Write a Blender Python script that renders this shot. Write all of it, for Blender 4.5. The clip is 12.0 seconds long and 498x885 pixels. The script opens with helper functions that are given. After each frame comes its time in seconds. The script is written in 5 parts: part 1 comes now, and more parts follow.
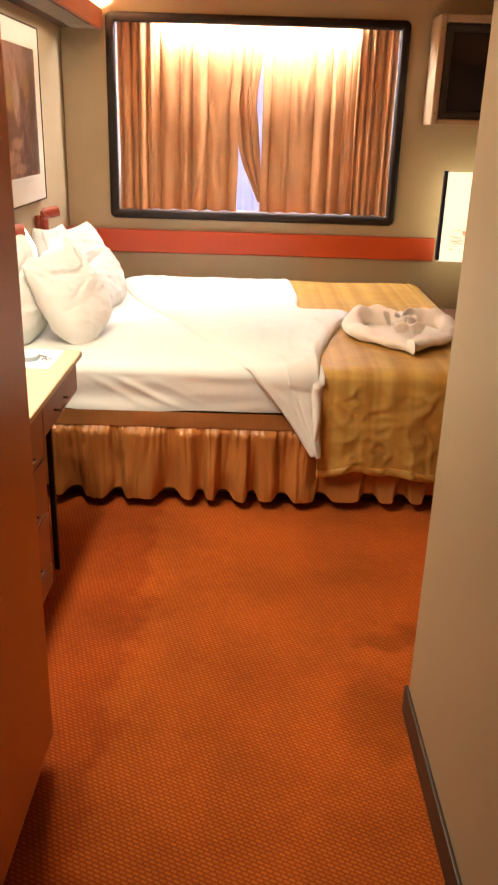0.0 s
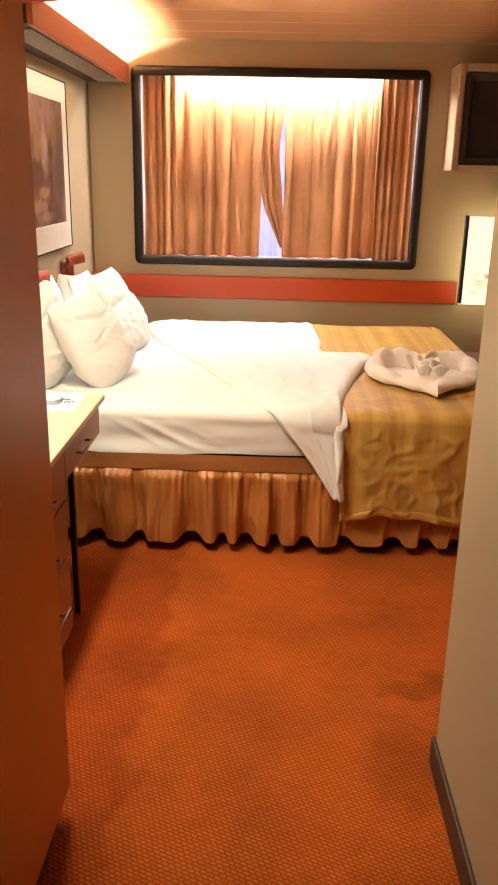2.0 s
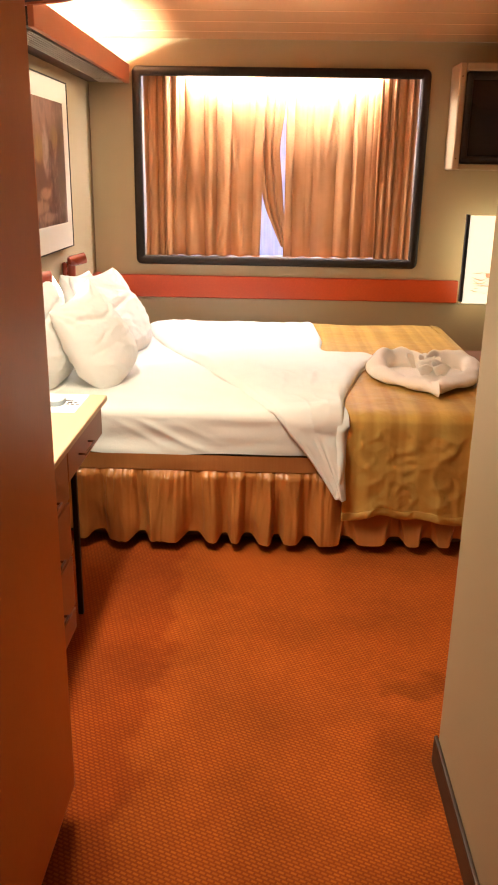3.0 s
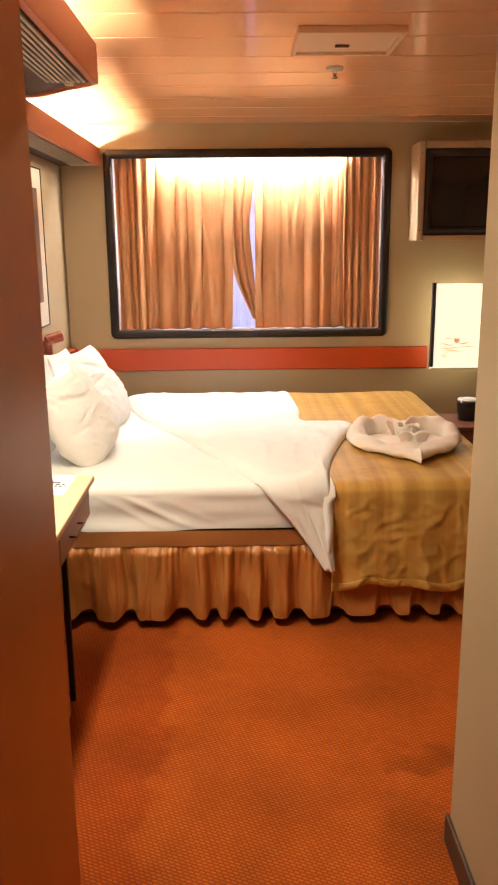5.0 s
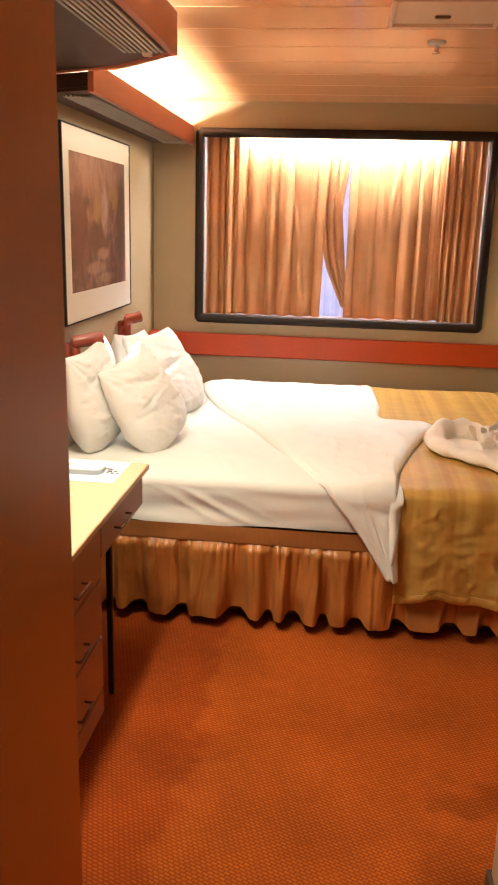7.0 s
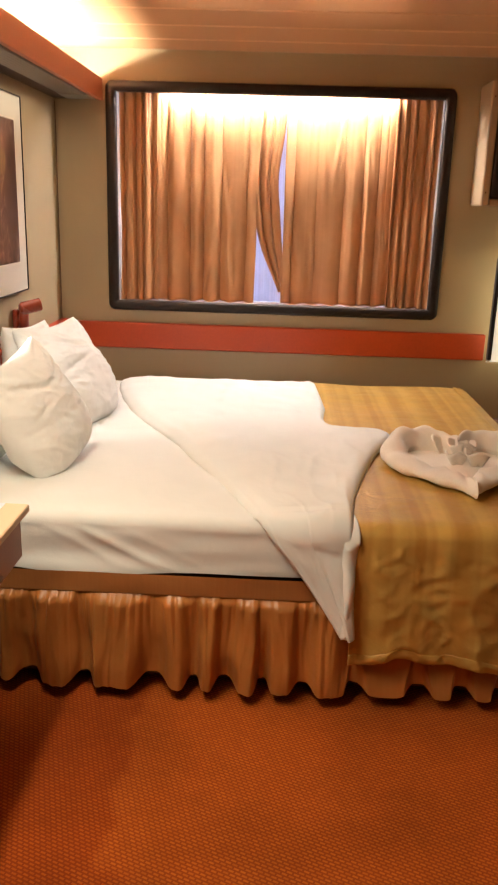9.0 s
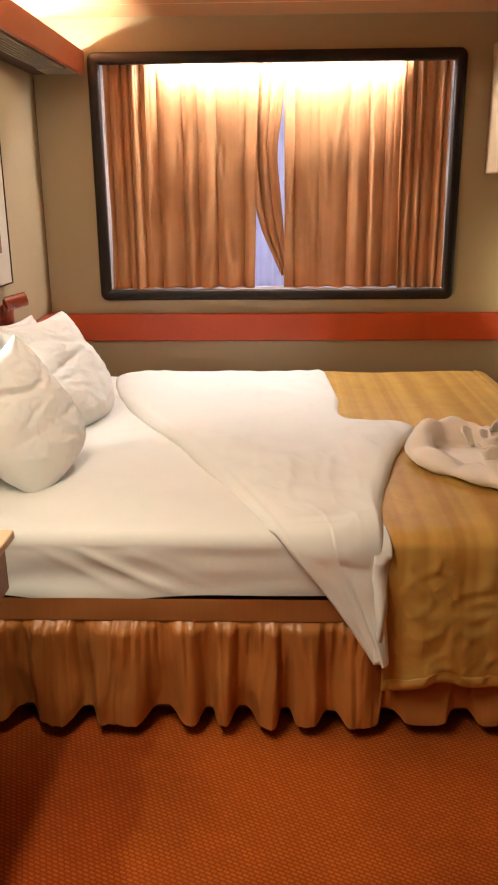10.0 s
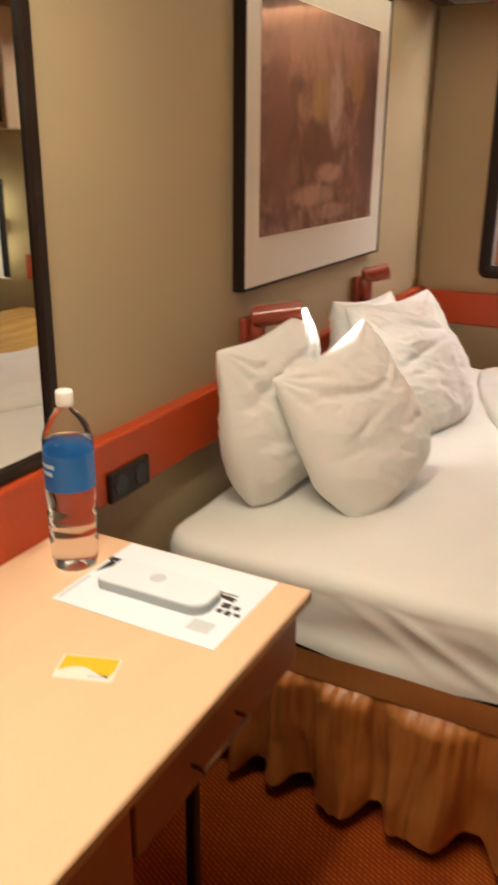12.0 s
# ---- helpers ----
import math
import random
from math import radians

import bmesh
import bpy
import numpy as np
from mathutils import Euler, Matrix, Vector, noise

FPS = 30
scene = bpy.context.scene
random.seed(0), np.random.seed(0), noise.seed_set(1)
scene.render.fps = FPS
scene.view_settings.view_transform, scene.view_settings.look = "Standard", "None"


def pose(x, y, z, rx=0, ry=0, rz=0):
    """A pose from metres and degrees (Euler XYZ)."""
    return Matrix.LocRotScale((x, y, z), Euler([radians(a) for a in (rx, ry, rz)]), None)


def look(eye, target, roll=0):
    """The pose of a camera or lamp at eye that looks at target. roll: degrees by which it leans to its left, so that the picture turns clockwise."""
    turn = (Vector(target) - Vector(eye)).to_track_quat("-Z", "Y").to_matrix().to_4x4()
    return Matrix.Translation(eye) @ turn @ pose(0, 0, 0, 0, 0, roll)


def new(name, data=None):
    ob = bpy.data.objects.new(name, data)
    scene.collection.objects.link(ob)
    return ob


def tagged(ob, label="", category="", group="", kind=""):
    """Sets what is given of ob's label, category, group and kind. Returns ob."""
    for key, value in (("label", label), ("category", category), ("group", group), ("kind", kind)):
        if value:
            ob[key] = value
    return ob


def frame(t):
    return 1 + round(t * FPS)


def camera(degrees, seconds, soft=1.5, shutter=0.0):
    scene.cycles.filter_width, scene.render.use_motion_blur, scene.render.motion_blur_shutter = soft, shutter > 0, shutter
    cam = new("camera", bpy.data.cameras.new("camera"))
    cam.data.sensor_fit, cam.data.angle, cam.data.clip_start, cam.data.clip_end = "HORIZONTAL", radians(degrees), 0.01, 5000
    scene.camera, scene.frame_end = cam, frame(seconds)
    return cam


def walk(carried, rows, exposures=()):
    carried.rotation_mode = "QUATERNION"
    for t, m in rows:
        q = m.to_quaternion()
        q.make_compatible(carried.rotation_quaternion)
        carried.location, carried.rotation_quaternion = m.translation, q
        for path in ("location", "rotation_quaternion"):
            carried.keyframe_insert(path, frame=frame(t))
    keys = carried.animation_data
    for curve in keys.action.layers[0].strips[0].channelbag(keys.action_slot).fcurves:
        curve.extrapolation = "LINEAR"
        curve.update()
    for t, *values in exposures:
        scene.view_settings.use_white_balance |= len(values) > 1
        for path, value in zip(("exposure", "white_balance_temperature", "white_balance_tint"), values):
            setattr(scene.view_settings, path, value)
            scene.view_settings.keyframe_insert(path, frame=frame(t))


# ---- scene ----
cam = camera(34.2, 12.0, soft=2.0, shutter=0.5)
PATH = [
    (0, (0.362, -0.151, 1.404), (0.369, 1.618, 0.711), 1.8),
    (0.5, (0.364, -0.157, 1.406), (0.338, 1.632, 0.765), 1.4),
    (1, (0.366, -0.148, 1.402), (0.315, 1.644, 0.775), 1.0),
    (1.5, (0.363, -0.142, 1.398), (0.309, 1.655, 0.784), 1.0),
    (2, (0.365, -0.136, 1.396), (0.315, 1.666, 0.798), 1.2),
    (2.5, (0.370, -0.137, 1.399), (0.313, 1.664, 0.796), 0.9),
    (4.3, (0.329, -0.157, 1.429), (0.296, 1.653, 0.852), 1.2),
    (4.5, (0.334, -0.150, 1.432), (0.277, 1.672, 0.895), -0.1),
    (5, (0.293, -0.142, 1.447), (0.315, 1.701, 0.987), -0.5),
    (5.5, (0.301, -0.093, 1.450), (0.290, 1.727, 0.905), 2.6),
    (6, (0.342, -0.036, 1.457), (0.149, 1.797, 0.999), 2.9),
    (6.5, (0.389, -0.009, 1.447), (0.159, 1.825, 1.007), 1.3),
    (7, (0.402, 0.015, 1.447), (0.200, 1.838, 0.951), 1.6),
    (7.5, (0.408, 0.122, 1.427), (0.309, 2.020, 0.916), 1.5),
    (7.7, (0.365, 0.190, 1.415), (0.331, 2.129, 0.925), 1.8),
    (9.3, (0.404, 0.736, 1.399), (0.321, 2.539, 0.807), 1.7),
    (9.5, (0.398, 0.790, 1.386), (0.284, 2.575, 0.743), 1.3),
    (10, (0.365, 0.911, 1.377), (0.301, 2.723, 0.810), -0.5),
    (10.5, (0.345, 1.008, 1.369), (0.263, 2.783, 0.696), 0.1),
    (11, (0.354, 1.156, 1.391), (-0.001, 2.916, 0.770), 0.1),
    (11.5, (0.309, 1.279, 1.370), (-0.310, 2.937, 0.679), 1.6),
    (12, (0.242, 1.426, 1.362), (-0.581, 3.010, 0.711), 0.6),
]
walk(cam, [(t, look(eye, target, roll)) for t, eye, target, roll in PATH], exposures=[(0, 0.0), (5, -0.10), (6.5, -0.20), (7.7, -0.28), (9.3, -0.62), (10.5, -0.76), (12, -0.90)])

# ---- daylight behind the curtain ----
world = bpy.data.worlds.new("world")
scene.world = world
world.use_nodes = True
wn = world.node_tree
sky = wn.nodes.new("ShaderNodeTexSky")
sky.sky_type = "NISHITA"
sky.sun_disc = False
sky.sun_elevation, sky.sun_rotation = radians(40), radians(200)
wn.links.new(sky.outputs[0], wn.nodes["Background"].inputs[0])
wn.nodes["Background"].inputs[1].default_value = 1.6

# ---- strengths of the cabin's lamps, and of one added in the passage ----
TUBE_WINDOW = 560.0
TUBE_COVE = 395.0
TUBE_DESK = 395.0
PANEL_LAMP = 0.95
PASSAGE_FILL = 3.0
LOUVRE_DESK = 34.0
LOUVRE_BED = 4.5
READING = 13.0


# ---- materials ----
def nodes_of(name):
    m = bpy.data.materials.new(name)
    m.use_nodes = True
    t = m.node_tree
    return m, t, t.nodes["Principled BSDF"]


def surface(name, base, rough=0.6, var=0.12, coarse=3.0, fine=180.0, bump=0.08, metal=0.0, stretch=(1, 1, 1), sheen=0.0, coat=0.0, spec=0.5, dist=0.002):
    """Base colour broken up at a coarse and a fine scale, with fine relief."""
    m, t, b = nodes_of(name)
    tc = t.nodes.new("ShaderNodeTexCoord")
    mp = t.nodes.new("ShaderNodeMapping")
    mp.inputs["Scale"].default_value = stretch
    t.links.new(tc.outputs["Object"], mp.inputs[0])
    n1, n2 = t.nodes.new("ShaderNodeTexNoise"), t.nodes.new("ShaderNodeTexNoise")
    n1.inputs["Scale"].default_value, n1.inputs["Detail"].default_value = coarse, 5
    n2.inputs["Scale"].default_value, n2.inputs["Detail"].default_value = fine, 3
    for n in (n1, n2):
        t.links.new(mp.outputs[0], n.inputs["Vector"])
    add = t.nodes.new("ShaderNodeMath")
    add.operation = "ADD"
    t.links.new(n1.outputs[0], add.inputs[0])
    t.links.new(n2.outputs[0], add.inputs[1])
    ramp = t.nodes.new("ShaderNodeMapRange")
    ramp.inputs["From Min"].default_value, ramp.inputs["From Max"].default_value = 0.6, 1.4
    ramp.inputs["To Min"].default_value, ramp.inputs["To Max"].default_value = 1 - var, 1 + var
    t.links.new(add.outputs[0], ramp.inputs["Value"])
    mul = t.nodes.new("ShaderNodeVectorMath")
    mul.operation = "SCALE"
    mul.inputs[0].default_value = base
    t.links.new(ramp.outputs[0], mul.inputs["Scale"])
    t.links.new(mul.outputs[0], b.inputs["Base Color"])
    rr = t.nodes.new("ShaderNodeMapRange")
    rr.inputs["To Min"].default_value, rr.inputs["To Max"].default_value = max(0.03, rough - 0.08), min(1, rough + 0.08)
    t.links.new(n1.outputs[0], rr.inputs["Value"])
    t.links.new(rr.outputs[0], b.inputs["Roughness"])
    if bump:
        bp = t.nodes.new("ShaderNodeBump")
        bp.inputs["Strength"].default_value, bp.inputs["Distance"].default_value = bump, dist
        t.links.new(n2.outputs[0], bp.inputs["Height"])
        t.links.new(bp.outputs[0], b.inputs["Normal"])
    b.inputs["Metallic"].default_value = metal
    b.inputs["Specular IOR Level"].default_value = spec
    if sheen:
        b.inputs["Sheen Weight"].default_value = sheen
    if coat:
        b.inputs["Coat Weight"].default_value, b.inputs["Coat Roughness"].default_value = coat, 0.15
    return m


def plain(name, base, rough=0.5, metal=0.0, spec=0.5):
    m, t, b = nodes_of(name)
    b.inputs["Base Color"].default_value = (*base, 1)
    b.inputs["Roughness"].default_value, b.inputs["Metallic"].default_value = rough, metal
    b.inputs["Specular IOR Level"].default_value = spec
    return m


def glow(name, colour, strength):
    m, t, b = nodes_of(name)
    b.inputs["Base Color"].default_value = (*colour, 1)
    b.inputs["Emission Color"].default_value = (*colour, 1)
    b.inputs["Emission Strength"].default_value = strength
    return m


def glass(name, tint=(1, 1, 1), rough=0.0, ior=1.45):
    m, t, b = nodes_of(name)
    b.inputs["Base Color"].default_value = (*tint, 1)
    b.inputs["Transmission Weight"].default_value = 1
    b.inputs["Roughness"].default_value, b.inputs["IOR"].default_value = rough, ior
    return m


def carpet_material():
    """Orange loop-pile carpet, rows of small lozenge tufts, stained in places, a lit strip painted in."""
    m, t, b = nodes_of("woven_carpet")
    tc = t.nodes.new("ShaderNodeTexCoord")
    mp = t.nodes.new("ShaderNodeMapping")
    mp.inputs["Rotation"].default_value = (0, 0, radians(24))
    t.links.new(tc.outputs["Object"], mp.inputs[0])
    br = t.nodes.new("ShaderNodeTexBrick")
    br.inputs["Scale"].default_value = 1.0
    br.inputs["Brick Width"].default_value, br.inputs["Row Height"].default_value = 0.0165, 0.0095
    br.inputs["Mortar Size"].default_value, br.inputs["Mortar Smooth"].default_value = 0.0034, 0.7
    br.inputs["Color1"].default_value = (0.52, 0.120, 0.013, 1)
    br.inputs["Color2"].default_value = (0.43, 0.090, 0.011, 1)
    br.inputs["Mortar"].default_value = (0.30, 0.052, 0.008, 1)
    t.links.new(mp.outputs[0], br.inputs["Vector"])
    n = t.nodes.new("ShaderNodeTexNoise")
    n.inputs["Scale"].default_value, n.inputs["Detail"].default_value = 2.2, 6
    t.links.new(tc.outputs["Object"], n.inputs["Vector"])
    n2 = t.nodes.new("ShaderNodeTexNoise")
    n2.inputs["Scale"].default_value, n2.inputs["Detail"].default_value = 420, 2
    t.links.new(tc.outputs["Object"], n2.inputs["Vector"])
    r = t.nodes.new("ShaderNodeMapRange")
    r.inputs["From Min"].default_value, r.inputs["From Max"].default_value = 0.34, 0.6
    r.inputs["To Min"].default_value, r.inputs["To Max"].default_value = 0.72, 1.05
    t.links.new(n.outputs[0], r.inputs["Value"])
    sep = t.nodes.new("ShaderNodeSeparateXYZ")
    wob = t.nodes.new("ShaderNodeMix")
    wob.data_type = "RGBA"
    wob.blend_type = "LINEAR_LIGHT"
    wob.inputs[0].default_value = 0.16
    n3d = t.nodes.new("ShaderNodeTexNoise")
    n3d.inputs["Scale"].default_value, n3d.inputs["Detail"].default_value = 6, 5
    t.links.new(tc.outputs["Object"], n3d.inputs["Vector"])
    t.links.new(tc.outputs["Object"], wob.inputs[6])
    t.links.new(n3d.outputs["Color"], wob.inputs[7])
    t.links.new(wob.outputs[2], sep.inputs[0])

    def op(kind, a, c):
        q = t.nodes.new("ShaderNodeMath")
        q.operation = kind
        for sock, val in zip(q.inputs, (a, c)):
            if isinstance(val, (int, float)):
                sock.default_value = val
            else:
                t.links.new(val, sock)
        return q.outputs[0]

    def ease(val, a, c, lo, hi):
        q = t.nodes.new("ShaderNodeMapRange")
        q.interpolation_type = "SMOOTHSTEP"
        for key, num in zip(("From Min", "From Max", "To Min", "To Max"), (a, c, lo, hi)):
            q.inputs[key].default_value = num
        t.links.new(val, q.inputs["Value"])
        return q.outputs[0]

    # spilt dark stains by the partition, two fainter dark patches, soft and ragged
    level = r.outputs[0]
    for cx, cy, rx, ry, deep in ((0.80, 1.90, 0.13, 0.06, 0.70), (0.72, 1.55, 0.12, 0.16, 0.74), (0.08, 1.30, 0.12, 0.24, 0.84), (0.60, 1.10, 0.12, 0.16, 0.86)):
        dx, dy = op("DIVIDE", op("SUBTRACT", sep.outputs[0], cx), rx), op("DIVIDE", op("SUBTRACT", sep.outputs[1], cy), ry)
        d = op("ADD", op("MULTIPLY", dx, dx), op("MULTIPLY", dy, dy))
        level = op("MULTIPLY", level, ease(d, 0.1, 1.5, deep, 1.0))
    # the floor's lit strip painted in paler and golden, shaded edge by desk darker
    lit_lane = ease(sep.outputs[0], 0.02, 0.09, 0.0, 1.0)
    painted_lane = t.nodes.new("ShaderNodeMix")
    painted_lane.data_type = "RGBA"
    painted_lane.blend_type = "MULTIPLY"
    painted_lane.inputs[0].default_value = 1.0
    t.links.new(br.outputs["Color"], painted_lane.inputs[6])
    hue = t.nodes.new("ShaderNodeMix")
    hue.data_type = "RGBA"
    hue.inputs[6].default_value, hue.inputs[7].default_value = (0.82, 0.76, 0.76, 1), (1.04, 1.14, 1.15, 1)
    t.links.new(lit_lane, hue.inputs[0])
    t.links.new(hue.outputs[2], painted_lane.inputs[7])
    mul = t.nodes.new("ShaderNodeVectorMath")
    mul.operation = "SCALE"
    t.links.new(painted_lane.outputs[2], mul.inputs[0])
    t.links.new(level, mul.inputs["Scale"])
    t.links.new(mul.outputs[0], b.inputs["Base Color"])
    h = t.nodes.new("ShaderNodeMath")
    h.operation = "MULTIPLY_ADD"
    h.inputs[1].default_value = -1.0
    t.links.new(br.outputs["Fac"], h.inputs[0])
    t.links.new(n2.outputs[0], h.inputs[2])
    bp = t.nodes.new("ShaderNodeBump")
    bp.inputs["Strength"].default_value, bp.inputs["Distance"].default_value = 0.25, 0.003
    t.links.new(h.outputs[0], bp.inputs["Height"])
    t.links.new(bp.outputs[0], b.inputs["Normal"])
    b.inputs["Roughness"].default_value = 0.95
    b.inputs["Specular IOR Level"].default_value = 0.1
    b.inputs["Sheen Weight"].default_value = 0.08
    b.inputs["Sheen Tint"].default_value = (1, 0.5, 0.25, 1)
    return m


def striped(name, light, dark, pitch, rough=0.5, sheen=0.3, sharp=0.3, spec=0.4, translucent=0.0, crease=0.35, mottle=1.0, blot=5.0):
    """Cloth with woven stripes along x, uneven in width, a fine thread and soft creases."""
    m, t, b = nodes_of(name)
    tc = t.nodes.new("ShaderNodeTexCoord")
    sep = t.nodes.new("ShaderNodeSeparateXYZ")
    t.links.new(tc.outputs["Object"], sep.inputs[0])
    n = t.nodes.new("ShaderNodeTexNoise")
    n.noise_dimensions = "1D"
    n.inputs["Scale"].default_value, n.inputs["Detail"].default_value = 1.0 / pitch, 2.5
    t.links.new(sep.outputs[0], n.inputs["W"])
    r = t.nodes.new("ShaderNodeMapRange")
    r.interpolation_type = "SMOOTHSTEP"
    r.inputs["From Min"].default_value, r.inputs["From Max"].default_value = 0.5 - sharp / 2, 0.5 + sharp / 2
    t.links.new(n.outputs[0], r.inputs["Value"])
    mix = t.nodes.new("ShaderNodeMix")
    mix.data_type = "RGBA"
    mix.inputs[6].default_value, mix.inputs[7].default_value = (*dark, 1), (*light, 1)
    t.links.new(r.outputs[0], mix.inputs[0])
    n2 = t.nodes.new("ShaderNodeTexNoise")
    n2.inputs["Scale"].default_value, n2.inputs["Detail"].default_value = blot, 6
    t.links.new(tc.outputs["Object"], n2.inputs["Vector"])
    r2 = t.nodes.new("ShaderNodeMapRange")
    r2.inputs["From Min"].default_value, r2.inputs["From Max"].default_value = 0.3, 0.7
    r2.inputs["To Min"].default_value, r2.inputs["To Max"].default_value = 1 - 0.15 * mottle, 1 + 0.12 * mottle
    t.links.new(n2.outputs[0], r2.inputs["Value"])
    mul = t.nodes.new("ShaderNodeVectorMath")
    mul.operation = "SCALE"
    t.links.new(mix.outputs[2], mul.inputs[0])
    t.links.new(r2.outputs[0], mul.inputs["Scale"])
    t.links.new(mul.outputs[0], b.inputs["Base Color"])
    th = t.nodes.new("ShaderNodeTexNoise")
    th.inputs["Scale"].default_value, th.inputs["Detail"].default_value = 260, 2
    t.links.new(tc.outputs["Object"], th.inputs["Vector"])
    cr = t.nodes.new("ShaderNodeTexNoise")
    cr.inputs["Scale"].default_value, cr.inputs["Detail"].default_value, cr.inputs["Distortion"].default_value = 9, 4, 0.8
    t.links.new(tc.outputs["Object"], cr.inputs["Vector"])
    b1, b2 = t.nodes.new("ShaderNodeBump"), t.nodes.new("ShaderNodeBump")
    b1.inputs["Strength"].default_value, b1.inputs["Distance"].default_value = 0.25, 0.001
    b2.inputs["Strength"].default_value, b2.inputs["Distance"].default_value = crease, 0.012
    t.links.new(th.outputs[0], b1.inputs["Height"])
    t.links.new(cr.outputs[0], b2.inputs["Height"])
    t.links.new(b1.outputs[0], b2.inputs["Normal"])
    t.links.new(b2.outputs[0], b.inputs["Normal"])
    b.inputs["Roughness"].default_value = rough
    b.inputs["Specular IOR Level"].default_value = spec
    b.inputs["Sheen Weight"].default_value = sheen
    if translucent:
        tr = t.nodes.new("ShaderNodeBsdfTranslucent")
        t.links.new(mul.outputs[0], tr.inputs[0])
        sh = t.nodes.new("ShaderNodeMixShader")
        sh.inputs[0].default_value = translucent
        t.links.new(b.outputs[0], sh.inputs[1])
        t.links.new(tr.outputs[0], sh.inputs[2])
        t.links.new(sh.outputs[0], t.nodes["Material Output"].inputs[0])
    return m


def linen(name, base, crease=0.35, scale=7.0, rough=0.85, thin=0.0):
    """White cotton: a fine weave and soft creases."""
    m, t, b = nodes_of(name)
    tc = t.nodes.new("ShaderNodeTexCoord")
    th, cr = t.nodes.new("ShaderNodeTexNoise"), t.nodes.new("ShaderNodeTexNoise")
    th.inputs["Scale"].default_value = 350
    cr.inputs["Scale"].default_value, cr.inputs["Detail"].default_value, cr.inputs["Distortion"].default_value = scale, 5, 1.2
    for n in (th, cr):
        t.links.new(tc.outputs["Object"], n.inputs["Vector"])
    b1, b2 = t.nodes.new("ShaderNodeBump"), t.nodes.new("ShaderNodeBump")
    b1.inputs["Strength"].default_value, b1.inputs["Distance"].default_value = 0.15, 0.001
    b2.inputs["Strength"].default_value, b2.inputs["Distance"].default_value = crease, 0.014
    t.links.new(th.outputs[0], b1.inputs["Height"])
    t.links.new(cr.outputs[0], b2.inputs["Height"])
    t.links.new(b1.outputs[0], b2.inputs["Normal"])
    t.links.new(b2.outputs[0], b.inputs["Normal"])
    r = t.nodes.new("ShaderNodeMapRange")
    r.inputs["To Min"].default_value, r.inputs["To Max"].default_value = 0.95, 1.03
    t.links.new(cr.outputs[0], r.inputs["Value"])
    mul = t.nodes.new("ShaderNodeVectorMath")
    mul.operation = "SCALE"
    mul.inputs[0].default_value = base
    t.links.new(r.outputs[0], mul.inputs["Scale"])
    t.links.new(mul.outputs[0], b.inputs["Base Color"])
    b.inputs["Roughness"].default_value = rough
    b.inputs["Specular IOR Level"].default_value = 0.2
    b.inputs["Sheen Weight"].default_value = 0.15
    if thin:
        tr = t.nodes.new("ShaderNodeBsdfTranslucent")
        t.links.new(mul.outputs[0], tr.inputs[0])
        sh = t.nodes.new("ShaderNodeMixShader")
        sh.inputs[0].default_value = thin
        t.links.new(b.outputs[0], sh.inputs[1])
        t.links.new(tr.outputs[0], sh.inputs[2])
        t.links.new(sh.outputs[0], t.nodes["Material Output"].inputs[0])
    return m


